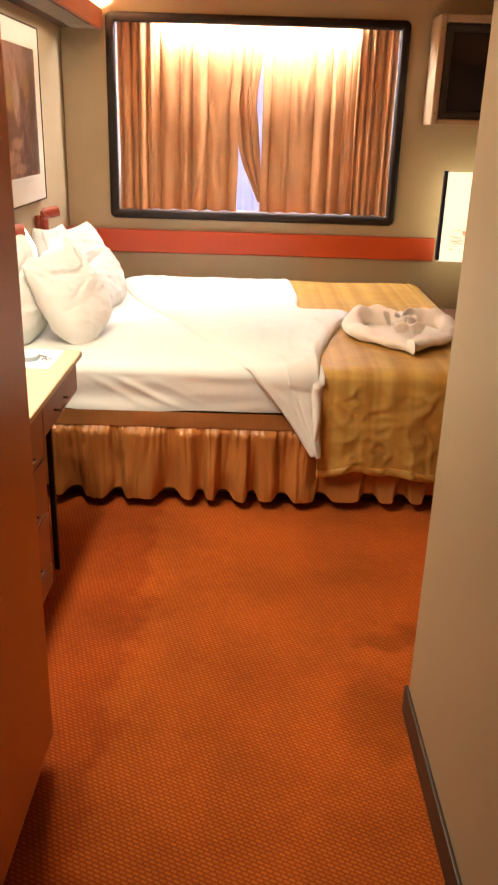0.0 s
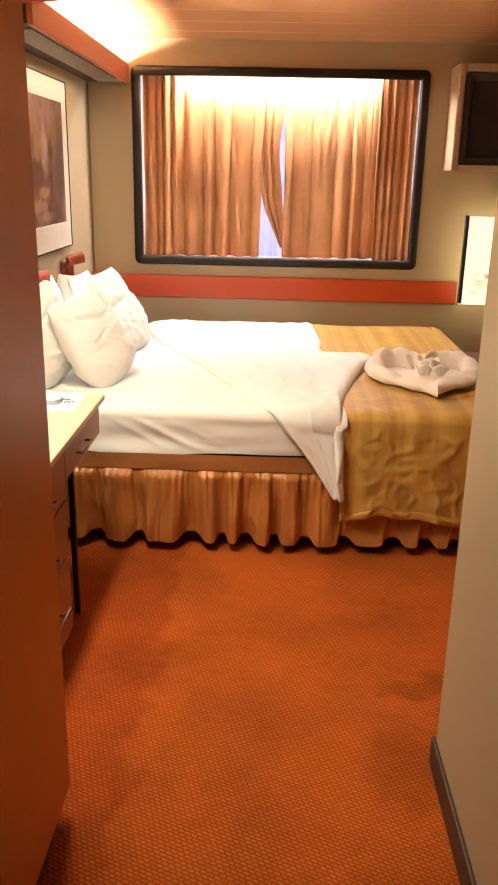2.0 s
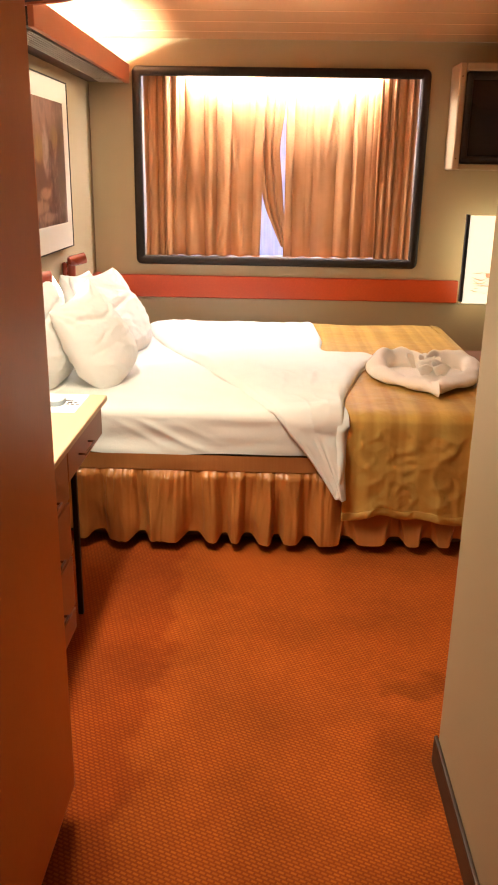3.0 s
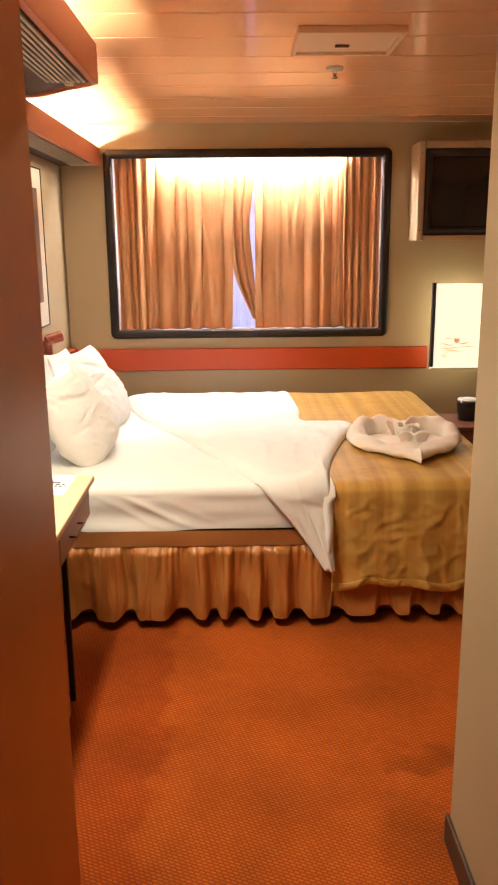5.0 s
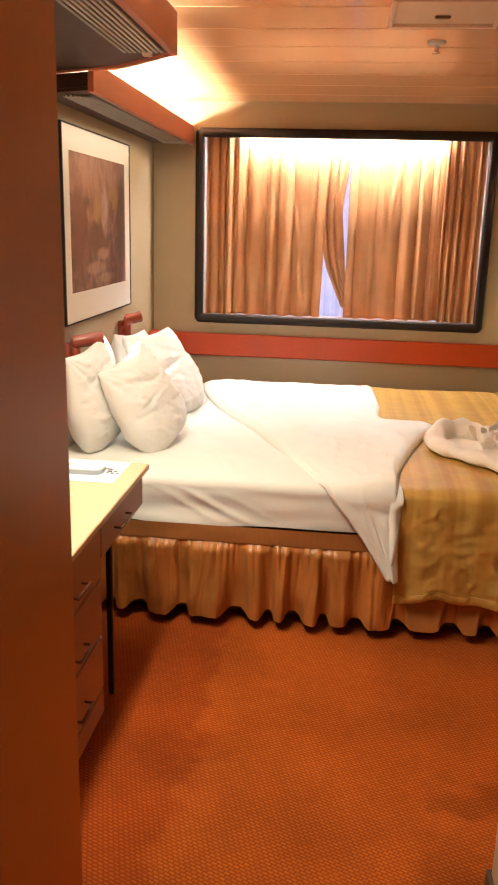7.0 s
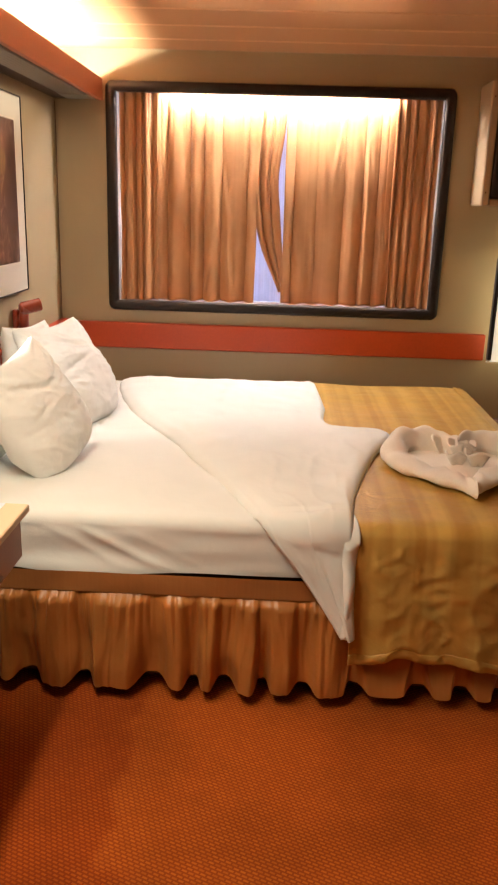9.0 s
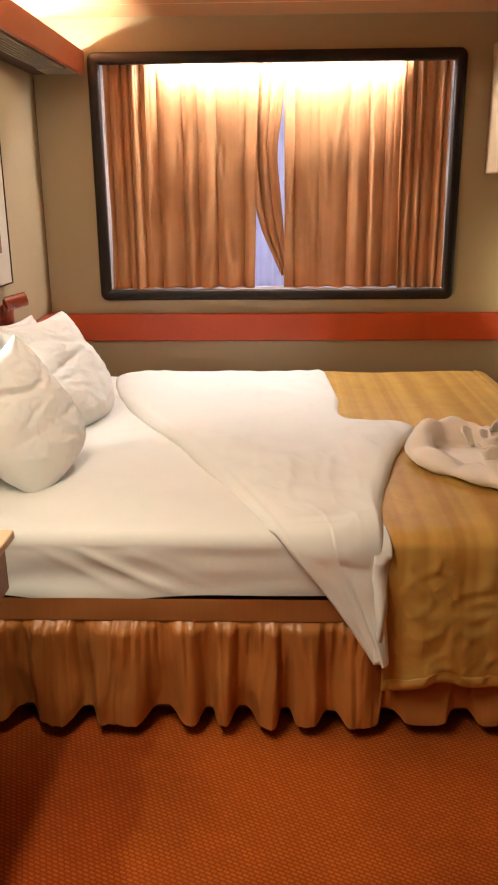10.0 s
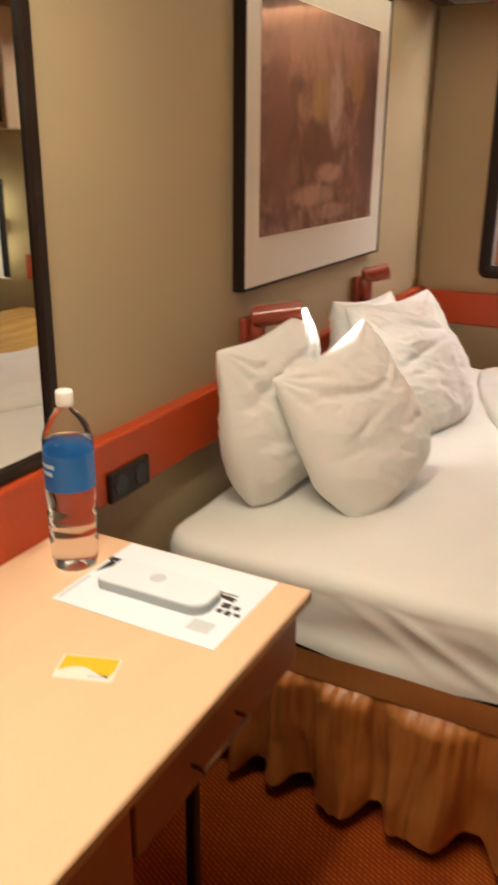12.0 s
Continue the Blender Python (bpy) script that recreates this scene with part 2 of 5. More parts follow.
def print_material():
    """A sepia landscape print: a pale path between dark trunks, blurred brown and mauve foliage."""
    m, t, b = nodes_of("landscape_print")
    tc = t.nodes.new("ShaderNodeTexCoord")
    mp = t.nodes.new("ShaderNodeMapping")
    mp.inputs["Scale"].default_value = (1, 1.0, 0.8)
    t.links.new(tc.outputs["Object"], mp.inputs[0])
    n = t.nodes.new("ShaderNodeTexNoise")
    n.inputs["Scale"].default_value, n.inputs["Detail"].default_value, n.inputs["Distortion"].default_value = 17, 4, 0.6
    t.links.new(mp.outputs[0], n.inputs["Vector"])
    ramp = t.nodes.new("ShaderNodeValToRGB")
    e = ramp.color_ramp.elements
    e[0].position, e[0].color = 0.30, (0.060, 0.028, 0.026, 1)
    e[1].position, e[1].color = 0.72, (0.34, 0.23, 0.17, 1)
    k = ramp.color_ramp.elements.new(0.46)
    k.color = (0.115, 0.052, 0.045, 1)
    k = ramp.color_ramp.elements.new(0.58)
    k.color = (0.20, 0.115, 0.095, 1)
    t.links.new(n.outputs[0], ramp.inputs[0])
    # the clearing and the path: a soft upright oval and a patch below it
    sep = t.nodes.new("ShaderNodeSeparateXYZ")
    t.links.new(tc.outputs["Object"], sep.inputs[0])

    def oval(cy, cz, ry, rz):
        parts = []
        for sock, c, r in ((1, cy, ry), (2, cz, rz)):
            a = t.nodes.new("ShaderNodeMath")
            a.operation = "SUBTRACT"
            a.inputs[1].default_value = c
            t.links.new(sep.outputs[sock], a.inputs[0])
            d = t.nodes.new("ShaderNodeMath")
            d.operation = "DIVIDE"
            d.inputs[1].default_value = r
            t.links.new(a.outputs[0], d.inputs[0])
            p = t.nodes.new("ShaderNodeMath")
            p.operation = "MULTIPLY"
            t.links.new(d.outputs[0], p.inputs[0])
            t.links.new(d.outputs[0], p.inputs[1])
            parts.append(p)
        s = t.nodes.new("ShaderNodeMath")
        s.operation = "ADD"
        t.links.new(parts[0].outputs[0], s.inputs[0])
        t.links.new(parts[1].outputs[0], s.inputs[1])
        r = t.nodes.new("ShaderNodeMapRange")
        r.interpolation_type = "SMOOTHSTEP"
        r.inputs["From Min"].default_value, r.inputs["From Max"].default_value = 0.15, 1.3
        r.inputs["To Min"].default_value, r.inputs["To Max"].default_value = 1.1, 0
        t.links.new(s.outputs[0], r.inputs["Value"])
        return r

    last = ramp.outputs[0]
    spots = ((3.72, 1.64, 0.42, 0.12, (0.33, 0.19, 0.15, 1)), (3.42, 1.40, 0.10, 0.22, (0.13, 0.055, 0.050, 1)), (4.08, 1.42, 0.09, 0.26, (0.085, 0.045, 0.042, 1)),
             (3.70, 1.36, 0.20, 0.07, (0.10, 0.045, 0.045, 1)), (3.70, 1.49, 0.075, 0.07, (0.34, 0.24, 0.10, 1)), (3.81, 1.48, 0.060, 0.12, (0.46, 0.38, 0.36, 1)),
             (3.97, 1.55, 0.07, 0.06, (0.28, 0.18, 0.09, 1)), (3.77, 1.295, 0.10, 0.030, (0.40, 0.27, 0.20, 1)), (3.66, 1.235, 0.16, 0.032, (0.36, 0.23, 0.17, 1)),
             (3.80, 1.185, 0.12, 0.026, (0.34, 0.22, 0.17, 1)))
    for cy, cz, ry, rz, col in spots:
        o = oval(cy, cz, ry, rz)
        w = t.nodes.new("ShaderNodeMath")
        w.operation = "MULTIPLY"
        w.use_clamp = True
        grain = t.nodes.new("ShaderNodeMath")
        grain.operation = "MULTIPLY"
        grain.inputs[1].default_value = 1.6
        t.links.new(n.outputs[0], grain.inputs[0])
        t.links.new(o.outputs[0], w.inputs[0])
        t.links.new(grain.outputs[0], w.inputs[1])
        mx = t.nodes.new("ShaderNodeMix")
        mx.data_type = "RGBA"
        mx.inputs[7].default_value = col
        t.links.new(w.outputs[0], mx.inputs[0])
        t.links.new(last, mx.inputs[6])
        last = mx.outputs[2]
    t.links.new(last, b.inputs["Base Color"])
    b.inputs["Roughness"].default_value = 0.35
    b.inputs["Coat Weight"].default_value, b.inputs["Coat Roughness"].default_value = 0.8, 0.06
    return m


M_WALL = surface("wall_vinyl", (0.395, 0.308, 0.185), 0.50, 0.05, 2.0, 320, 0.10)
M_CEIL = surface("ceiling_panel_enamel", (0.84, 0.475, 0.255), 0.16, 0.025, 1.2, 60, 0.0, spec=0.8)
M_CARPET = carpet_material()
M_BASE = surface("baseboard_vinyl", (0.050, 0.027, 0.016), 0.5, 0.15)
M_RAIL = surface("rail_red_laminate", (0.43, 0.052, 0.008), 0.42, 0.10, 2.0, 90, 0.04)
M_CORN = surface("valance_laminate", (0.47, 0.165, 0.095), 0.42, 0.10, 3.0, 120, 0.04)
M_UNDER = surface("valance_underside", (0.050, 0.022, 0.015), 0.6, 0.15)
M_GRILLE = surface("grey_aluminium_grille", (0.34, 0.33, 0.30), 0.40, 0.15, metal=0.5)
M_WOOD = surface("wardrobe_cherry_laminate", (0.52, 0.162, 0.039), 0.40, 0.06, 1.6, 60, 0.0, stretch=(4, 4, 0.6), spec=0.6)
M_DESKTOP = surface("desk_maple_laminate", (0.76, 0.52, 0.33), 0.38, 0.05, 3.0, 80, 0.02, stretch=(6, 1, 1))
M_EDGE = surface("desk_edge_banding", (0.60, 0.42, 0.22), 0.45, 0.10)
M_DRAWER = surface("drawer_rose_laminate", (0.34, 0.140, 0.068), 0.40, 0.08, 3.0, 120, 0.03)
M_CARCASS = surface("desk_carcass", (0.16, 0.055, 0.03), 0.5, 0.15)
M_HANDLE = surface("handle_bronze", (0.16, 0.07, 0.035), 0.35, 0.1, metal=0.6)
M_BLACK = surface("frame_black_brown", (0.012, 0.006, 0.004), 0.48, 0.25, 4, 120, 0.04, spec=0.3)
M_CREAM = surface("cream_trim", (0.74, 0.66, 0.54), 0.5, 0.06)
M_CURTAIN = striped("curtain_satin", (0.53, 0.265, 0.120), (0.515, 0.253, 0.113), 0.02, 0.40, 0.05, translucent=0.10, crease=0.10)
M_SHEER = striped("sheer_voile", (0.72, 0.60, 0.74), (0.66, 0.55, 0.70), 0.01, 0.8, 0.0, translucent=0.65, crease=0.0)
M_SKIRT = striped("bed_skirt_satin", (0.46, 0.180, 0.046), (0.445, 0.172, 0.043), 0.014, 0.33, 0.0, spec=0.4, crease=0.30)
M_BAND = striped("bed_skirt_band", (0.38, 0.160, 0.050), (0.365, 0.152, 0.047), 0.010, 0.42, 0.0, crease=0.3)
M_GOLD = striped("bedspread_gold", (0.59, 0.375, 0.095), (0.45, 0.245, 0.050), 0.065, 0.42, 0.0, spec=0.5, crease=0.6, sharp=0.45, mottle=0.7, blot=13.0)
M_SHEET = linen("white_sheet", (0.80, 0.805, 0.765), 0.22, 5.0)
M_DUVET = linen("white_duvet_cover", (0.80, 0.805, 0.765), 0.30, 6.0)
M_PILLOW = linen("white_pillowcase", (0.88, 0.883, 0.845), 0.26, 9.0, thin=0.07)
M_TOWEL = surface("towel_terry", (0.87, 0.79, 0.69), 0.95, 0.06, 8, 240, 0.6, sheen=0.4, spec=0.1, dist=0.004)
M_BOX = surface("bed_base_dark", (0.035, 0.02, 0.015), 0.7, 0.2)
M_MAT = plain("picture_mat", (0.66, 0.61, 0.52), 0.55)
M_PRINT = print_material()
M_LAMP = surface("reading_lamp_enamel", (0.30, 0.055, 0.03), 0.28, 0.1, coat=0.4)
M_BULB = glow("lamp_bulb", (1.0, 0.93, 0.82), 40.0)
M_OFF = plain("lamp_bulb_off", (0.75, 0.70, 0.62), 0.3)
M_TUBE = glow("tube_white", (1.0, 0.955, 0.93), TUBE_WINDOW)
M_COVE = glow("tube_warm", (1.0, 0.87, 0.67), TUBE_COVE)
M_COVE2 = glow("tube_warm_desk", (1.0, 0.86, 0.65), TUBE_DESK)
M_PASSAGE_FILL = glow("passage_fill_lens", (1.0, 0.82, 0.56), PASSAGE_FILL)
M_SHADE = glow("lit_shade", (1.0, 0.95, 0.73), PANEL_LAMP)
M_TVBOX = surface("television_cabinet_cream", (0.44, 0.325, 0.20), 0.45, 0.06, 3, 150, 0.04)
M_TVBODY = plain("television_plastic", (0.020, 0.014, 0.013), 0.35)
M_TVGLASS = plain("television_screen", (0.012, 0.010, 0.012), 0.08)
M_MIRROR = plain("mirror_silver", (0.72, 0.72, 0.68), 0.015, 1.0)
M_PANE = glass("window_glass", (0.95, 0.93, 1.0))
M_PET = glass("bottle_plastic", (0.985, 0.988, 0.985), 0.14, 1.12)
M_WATER = glass("water", (0.99, 0.985, 0.975), 0.10, 1.16)
M_CAP = plain("white_plastic", (0.80, 0.79, 0.75), 0.4)
M_LABEL = plain("label_blue", (0.012, 0.13, 0.42), 0.35)
M_PALE = plain("label_print", (0.45, 0.62, 0.80), 0.5)
M_PAPER = plain("paper_white", (0.79, 0.86, 0.94), 0.7)
M_INK = plain("ink_black", (0.02, 0.02, 0.025), 0.6)
M_INKGREY = plain("ink_grey", (0.56, 0.61, 0.66), 0.6)
M_CASE = plain("white_case", (0.76, 0.83, 0.90), 0.45)
M_CASESIDE = plain("case_edge_blue_grey", (0.38, 0.45, 0.48), 0.5)
M_YELLOW = plain("card_yellow", (0.66, 0.47, 0.02), 0.45)
M_CARD = plain("card_white", (0.80, 0.76, 0.68), 0.45)
M_SHIP = glow("drawing_brown_lit_through", (0.78, 0.45, 0.26), 0.60)
M_CHROME = plain("chrome", (0.7, 0.66, 0.6), 0.2, 1.0)
M_VENT = surface("ceiling_hatch_enamel", (0.80, 0.60, 0.43), 0.35, 0.04)


# ---- mesh helpers ----
def bm_box(a, b, bevel=0.0, seg=2, bm=None):
    bm = bm or bmesh.new()
    r = bmesh.ops.create_cube(bm, size=1.0)
    for v in r["verts"]:
        v.co = Vector([(a[i] + b[i]) / 2 + v.co[i] * (b[i] - a[i]) for i in range(3)])
    if bevel:
        edges = list({e for v in r["verts"] for e in v.link_edges})
        bmesh.ops.bevel(bm, geom=edges, offset=bevel, segments=seg, affect="EDGES", profile=0.5)
    return bm


def bm_cyl(p, q, r, r2=None, seg=20, bm=None, caps=True):
    bm = bm or bmesh.new()
    p, q = Vector(p), Vector(q)
    m = Matrix.Translation((p + q) / 2) @ (q - p).to_track_quat("Z", "Y").to_matrix().to_4x4()
    bmesh.ops.create_cone(bm, cap_ends=caps, segments=seg, radius1=r, radius2=r if r2 is None else r2, depth=(q - p).length, matrix=m)
    return bm


def bm_prism(outline, z0, z1, bevel=0.0):
    bm = bmesh.new()
    low = [bm.verts.new((x, y, z0)) for x, y in outline]
    top = [bm.verts.new((x, y, z1)) for x, y in outline]
    n = len(outline)
    bm.faces.new(low[::-1])
    bm.faces.new(top)
    for i in range(n):
        bm.faces.new((low[i], low[(i + 1) % n], top[(i + 1) % n], top[i]))
    bmesh.ops.recalc_face_normals(bm, faces=bm.faces)
    if bevel:
        bmesh.ops.bevel(bm, geom=list(bm.edges), offset=bevel, segments=2, affect="EDGES", profile=0.5)
    return bm


def bm_grid(nu, nv, fn, bm=None, close_u=False):
    """A sheet of nu by nv cells; fn(u, v) gives the place for u, v from 0 to 1."""
    bm = bm or bmesh.new()
    rows = [[bm.verts.new(fn(i / nu, j / nv)) for i in range(nu + (0 if close_u else 1))] for j in range(nv + 1)]
    for j in range(nv):
        for i in range(nu):
            k = (i + 1) % nu if close_u else i + 1
            bm.faces.new((rows[j][i], rows[j][k], rows[j + 1][k], rows[j + 1][i]))
    return bm


def bm_lathe(profile, centre, seg=28):
    cx, cy, cz = centre
    n = len(profile) - 1
    return bm_grid(seg, n, lambda u, v: (cx + profile[round(v * n)][0] * math.cos(u * math.tau), cy + profile[round(v * n)][0] * math.sin(u * math.tau), cz + profile[round(v * n)][1]), close_u=True)


def bm_frame(x0, x1, z0, z1, width, y0, y1, radius, seg=8):
    """A rounded rectangular frame standing in the xz plane, from y0 (front) to y1 (back)."""
    def ring(inset, r):
        out = []
        for cx, cz, a0 in ((x1 - inset - r, z1 - inset - r, 0), (x0 + inset + r, z1 - inset - r, 90), (x0 + inset + r, z0 + inset + r, 180), (x1 - inset - r, z0 + inset + r, 270)):
            for k in range(seg + 1):
                a = radians(a0 + 90 * k / seg)
                out.append((cx + r * math.cos(a), cz + r * math.sin(a)))
        return out
    soft = min(0.008, width / 4)
    loops = [(ring(0, radius), y1), (ring(0, radius), y0 + soft), (ring(soft, radius - soft / 2), y0), (ring(width - soft, max(0.004, radius - width)), y0), (ring(width, max(0.003, radius - width)), y0 + soft), (ring(width, max(0.003, radius - width)), y1)]
    bm = bmesh.new()
    vs = [[bm.verts.new((x, y, z)) for x, z in pts] for pts, y in loops]
    n = len(vs[0])
    for a in range(len(vs)):
        b = (a + 1) % len(vs)
        for i in range(n):
            bm.faces.new((vs[a][i], vs[a][(i + 1) % n], vs[b][(i + 1) % n], vs[b][i]))
    bmesh.ops.recalc_face_normals(bm, faces=bm.faces)
    return bm


def mesh_of(name, bm, material, smooth=False):
    me = bpy.data.meshes.new(name)
    bmesh.ops.recalc_face_normals(bm, faces=bm.faces)
    bm.to_mesh(me)
    bm.free()
    me.materials.append(material)
    for p in me.polygons:
        p.use_smooth = smooth
    return me


def part(name, bm, material, parent, label="", smooth=False):
    """One mesh under a thing or under a part; its vertices are given in the room's own coordinates."""
    ob = new(name, mesh_of(name, bm, material, smooth))
    ob.parent = parent
    if not parent.parent:
        ob.matrix_parent_inverse = Matrix.Translation(-parent.location)
    if label:
        tagged(ob, label)
    return ob


def thing(name, at, label, category, group=""):
    e = new(name)
    e.location = at
    e.empty_display_size = 0.05
    return tagged(e, label, category, group)


def single(name, bm, material, label, category, group="", smooth=False, kind=""):
    return tagged(new(name, mesh_of(name, bm, material, smooth)), label, category, group, kind)


def structure(name, bm, material, label="", smooth=False):
    return tagged(new(name, mesh_of(name, bm, material, smooth)), label, kind="structure")


def n3(x, y, z=0.0):
    return noise.noise((x, y, z))


def smooth01(a, b, x):
    k = min(1.0, max(0.0, (x - a) / (b - a)))
    return k * k * (3 - 2 * k)


def through_points(points, x):
    """A smooth curve through (x, value) points in rising x."""
    if x <= points[0][0]:
        return points[0][1]
    slopes = [(q[1] - p[1]) / (q[0] - p[0]) for p, q in zip(points, points[1:])]
    ends = [slopes[0]] + [(p + q) / 2 for p, q in zip(slopes, slopes[1:])] + [slopes[-1]]
    for i, ((a, va), (b, vb)) in enumerate(zip(points, points[1:])):
        if x <= b:
            k, w = (x - a) / (b - a), b - a
            return (va * (1 + 2 * k) + ends[i] * w * k) * (1 - k) ** 2 + (vb * (3 - 2 * k) - ends[i + 1] * w * (1 - k)) * k * k
    return points[-1][1]


# ---- the shell of the cabin ----
WEST, NORTH, EAST, SOUTH, TOP = -0.75, 4.90, 2.30, -1.20, 2.115

structure("floor", bm_box((WEST - 0.1, SOUTH - 0.1, -0.10), (EAST + 0.1, NORTH + 0.1, 0.0)), M_CARPET, "stained orange woven carpet with small tufts")
structure("wall_west", bm_box((WEST - 0.10, SOUTH - 0.1, 0), (WEST, NORTH, TOP)), M_WALL, "beige vinyl-covered cabin wall")
structure("wall_south", bm_box((WEST, SOUTH - 0.10, 0), (EAST, SOUTH, TOP)), M_WALL, "beige vinyl-covered cabin wall")
structure("wall_east", bm_box((EAST, SOUTH - 0.1, 0), (EAST + 0.10, NORTH + 0.25, TOP)), M_WALL, "beige vinyl-covered cabin wall")
structure("wall_bathroom_side", bm_box((0.797, SOUTH, 0), (0.897, 1.55, TOP), 0.004), M_WALL, "beige vinyl-covered partition beside the passage")
structure("wall_bathroom_end", bm_box((0.897, 1.45, 0), (EAST, 1.547, TOP)), M_WALL, "beige vinyl-covered partition")

# window wall with its opening
WX0, WX1, WZ0, WZ1 = -0.455, 1.176, 0.90, 1.965
bm = bm_box((WEST, NORTH, 0), (EAST, NORTH + 0.25, WZ0))
bm_box((WEST, NORTH, WZ1), (EAST, NORTH + 0.25, TOP), bm=bm)
bm_box((WEST, NORTH, WZ0), (WX0, NORTH + 0.25, WZ1), bm=bm)
bm_box((WX1, NORTH, WZ0), (EAST, NORTH + 0.25, WZ1), bm=bm)
structure("wall_north", bm, M_WALL, "beige vinyl-covered wall round the window")

# ceiling of long enamelled panels with open joints
bm = bm_box((WEST - 0.1, SOUTH - 0.1, TOP + 0.030), (EAST + 0.1, NORTH + 0.25, TOP + 0.10))
y = SOUTH + 0.10 - 0.25
while y < NORTH:
    a, b = max(y, SOUTH), min(y + 0.2925, NORTH)
    if b - a > 0.02:
        bm_box((WEST, a, TOP), (EAST, b, TOP + 0.030), 0.003, 1, bm)
    y += 0.30
structure("ceiling", bm, M_CEIL, "peach enamelled ceiling panels with narrow joints")

# baseboards
structure("baseboard", bm_box((0.787, SOUTH, 0), (0.797, 1.56, 0.080), 0.003), M_BASE, "dark brown vinyl baseboard")
structure("baseboard", bm_box((WEST, NORTH - 0.010, 0), (EAST, NORTH, 0.080), 0.003), M_BASE, "dark brown vinyl baseboard")
structure("baseboard", bm_box((WEST, 1.36, 0), (WEST + 0.010, NORTH - 0.012, 0.080), 0.003), M_BASE, "dark brown vinyl baseboard")

# red bumper rails
structure("trim", bm_box((WEST + 0.04, NORTH - 0.036, 0.664), (1.47, NORTH, 0.799), 0.006), M_RAIL, "red laminate bumper rail along the window wall")
structure("trim", bm_box((WEST, 1.36, 0.669), (WEST + 0.038, NORTH, 0.807), 0.006), M_RAIL, "red laminate bumper rail along the bed wall")
structure("trim", bm_cyl((WEST + 0.003, NORTH - 0.003, 0.81), (WEST + 0.003, NORTH - 0.003, 1.87), 0.0016, seg=8), M_HANDLE, "dark joint strip in the wall corner")

# window: dark rounded frame, cream inner trim, panes behind the curtains
win = tagged(new("window_1"), "wide cabin window in a dark rounded frame", kind="structure")
win.location = (0.36, NORTH, 0.864)
part("window_frame", bm_frame(-0.491, 1.211, 0.864, 1.970, 0.050, 4.868, 4.905, 0.035), M_BLACK, win, "black-brown frame with rounded corners", True)
part("inner_trim", bm_frame(-0.452, 1.173, 0.903, 1.962, 0.009, 4.878, 4.93, 0.014), M_CREAM, win, "thin cream inner trim", True)
bm = bm_box((WX0 + 0.002, 4.93, WZ0), (WX1 - 0.002, 5.146, WZ0 + 0.007))
part("window_sill", bm, M_DRAWER, win, "brown window sill")
bm = bm_box((WX0 + 0.002, 4.93, WZ0 + 0.012), (WX0 + 0.010, 5.146, WZ1 - 0.002))
part("reveal", bm, M_CREAM, win)
bm = bm_box((WX1 - 0.010, 4.93, WZ0 + 0.012), (WX1 - 0.002, 5.146, WZ1 - 0.002))
part("reveal", bm, M_CREAM, win)
for x0, x1 in ((WX0 + 0.012, 0.352), (0.372, WX1 - 0.012)):
    pane = part("pane", bm_box((x0, 5.128, WZ0 + 0.014), (x1, 5.134, WZ1 - 0.004)), M_PANE, win, "clear window pane")
    pane.visible_shadow = False
part("mullion", bm_box((0.353, 5.120, WZ0 + 0.013), (0.371, 5.142, WZ1 - 0.003), 0.003), M_CREAM, win)

lamp = thing("window_light", (0.37, 4.93, 1.955), "long white fluorescent light above the curtains", "light")
part("tube", bm_cyl((-0.20, 4.946, 1.950), (0.96, 4.946, 1.950), 0.011, seg=12), M_TUBE, lamp, "glowing white tube", True)
part("cap", bm_cyl((-0.225, 4.946, 1.950), (-0.20, 4.946, 1.950), 0.012, seg=12), M_CAP, lamp)
part("cap", bm_cyl((0.96, 4.946, 1.950), (0.985, 4.946, 1.950), 0.012, seg=12), M_CAP, lamp)


# ---- curtains ----
def pleat_row(x0, x1, seed, least, most):
    """Uneven folds between x0 and x1: where each ends, how full it is and where its ridge lies."""
    rnd = random.Random(seed)
    row = [(x0 - 0.03, 1.0, 0.5)]
    while row[-1][0] < x1 + 0.05:
        row.append((row[-1][0] + rnd.uniform(least, most), rnd.uniform(0.45, 1.15), rnd.uniform(0.25, 0.75)))
    return row


def pleat_at(row, x):
    """Height of the fold at x: a rounded face, a narrow crease on either side."""
    for (a, _, _), (b, h, peak) in zip(row, row[1:]):
        if x <= b:
            k = min(1.0, max(0.0, (x - a) / (b - a)))
            k = 0.5 * k / peak if k < peak else 0.5 + 0.5 * (k - peak) / (1 - peak)
            return h * math.sin(math.pi * k) ** 0.9
    return 0.0


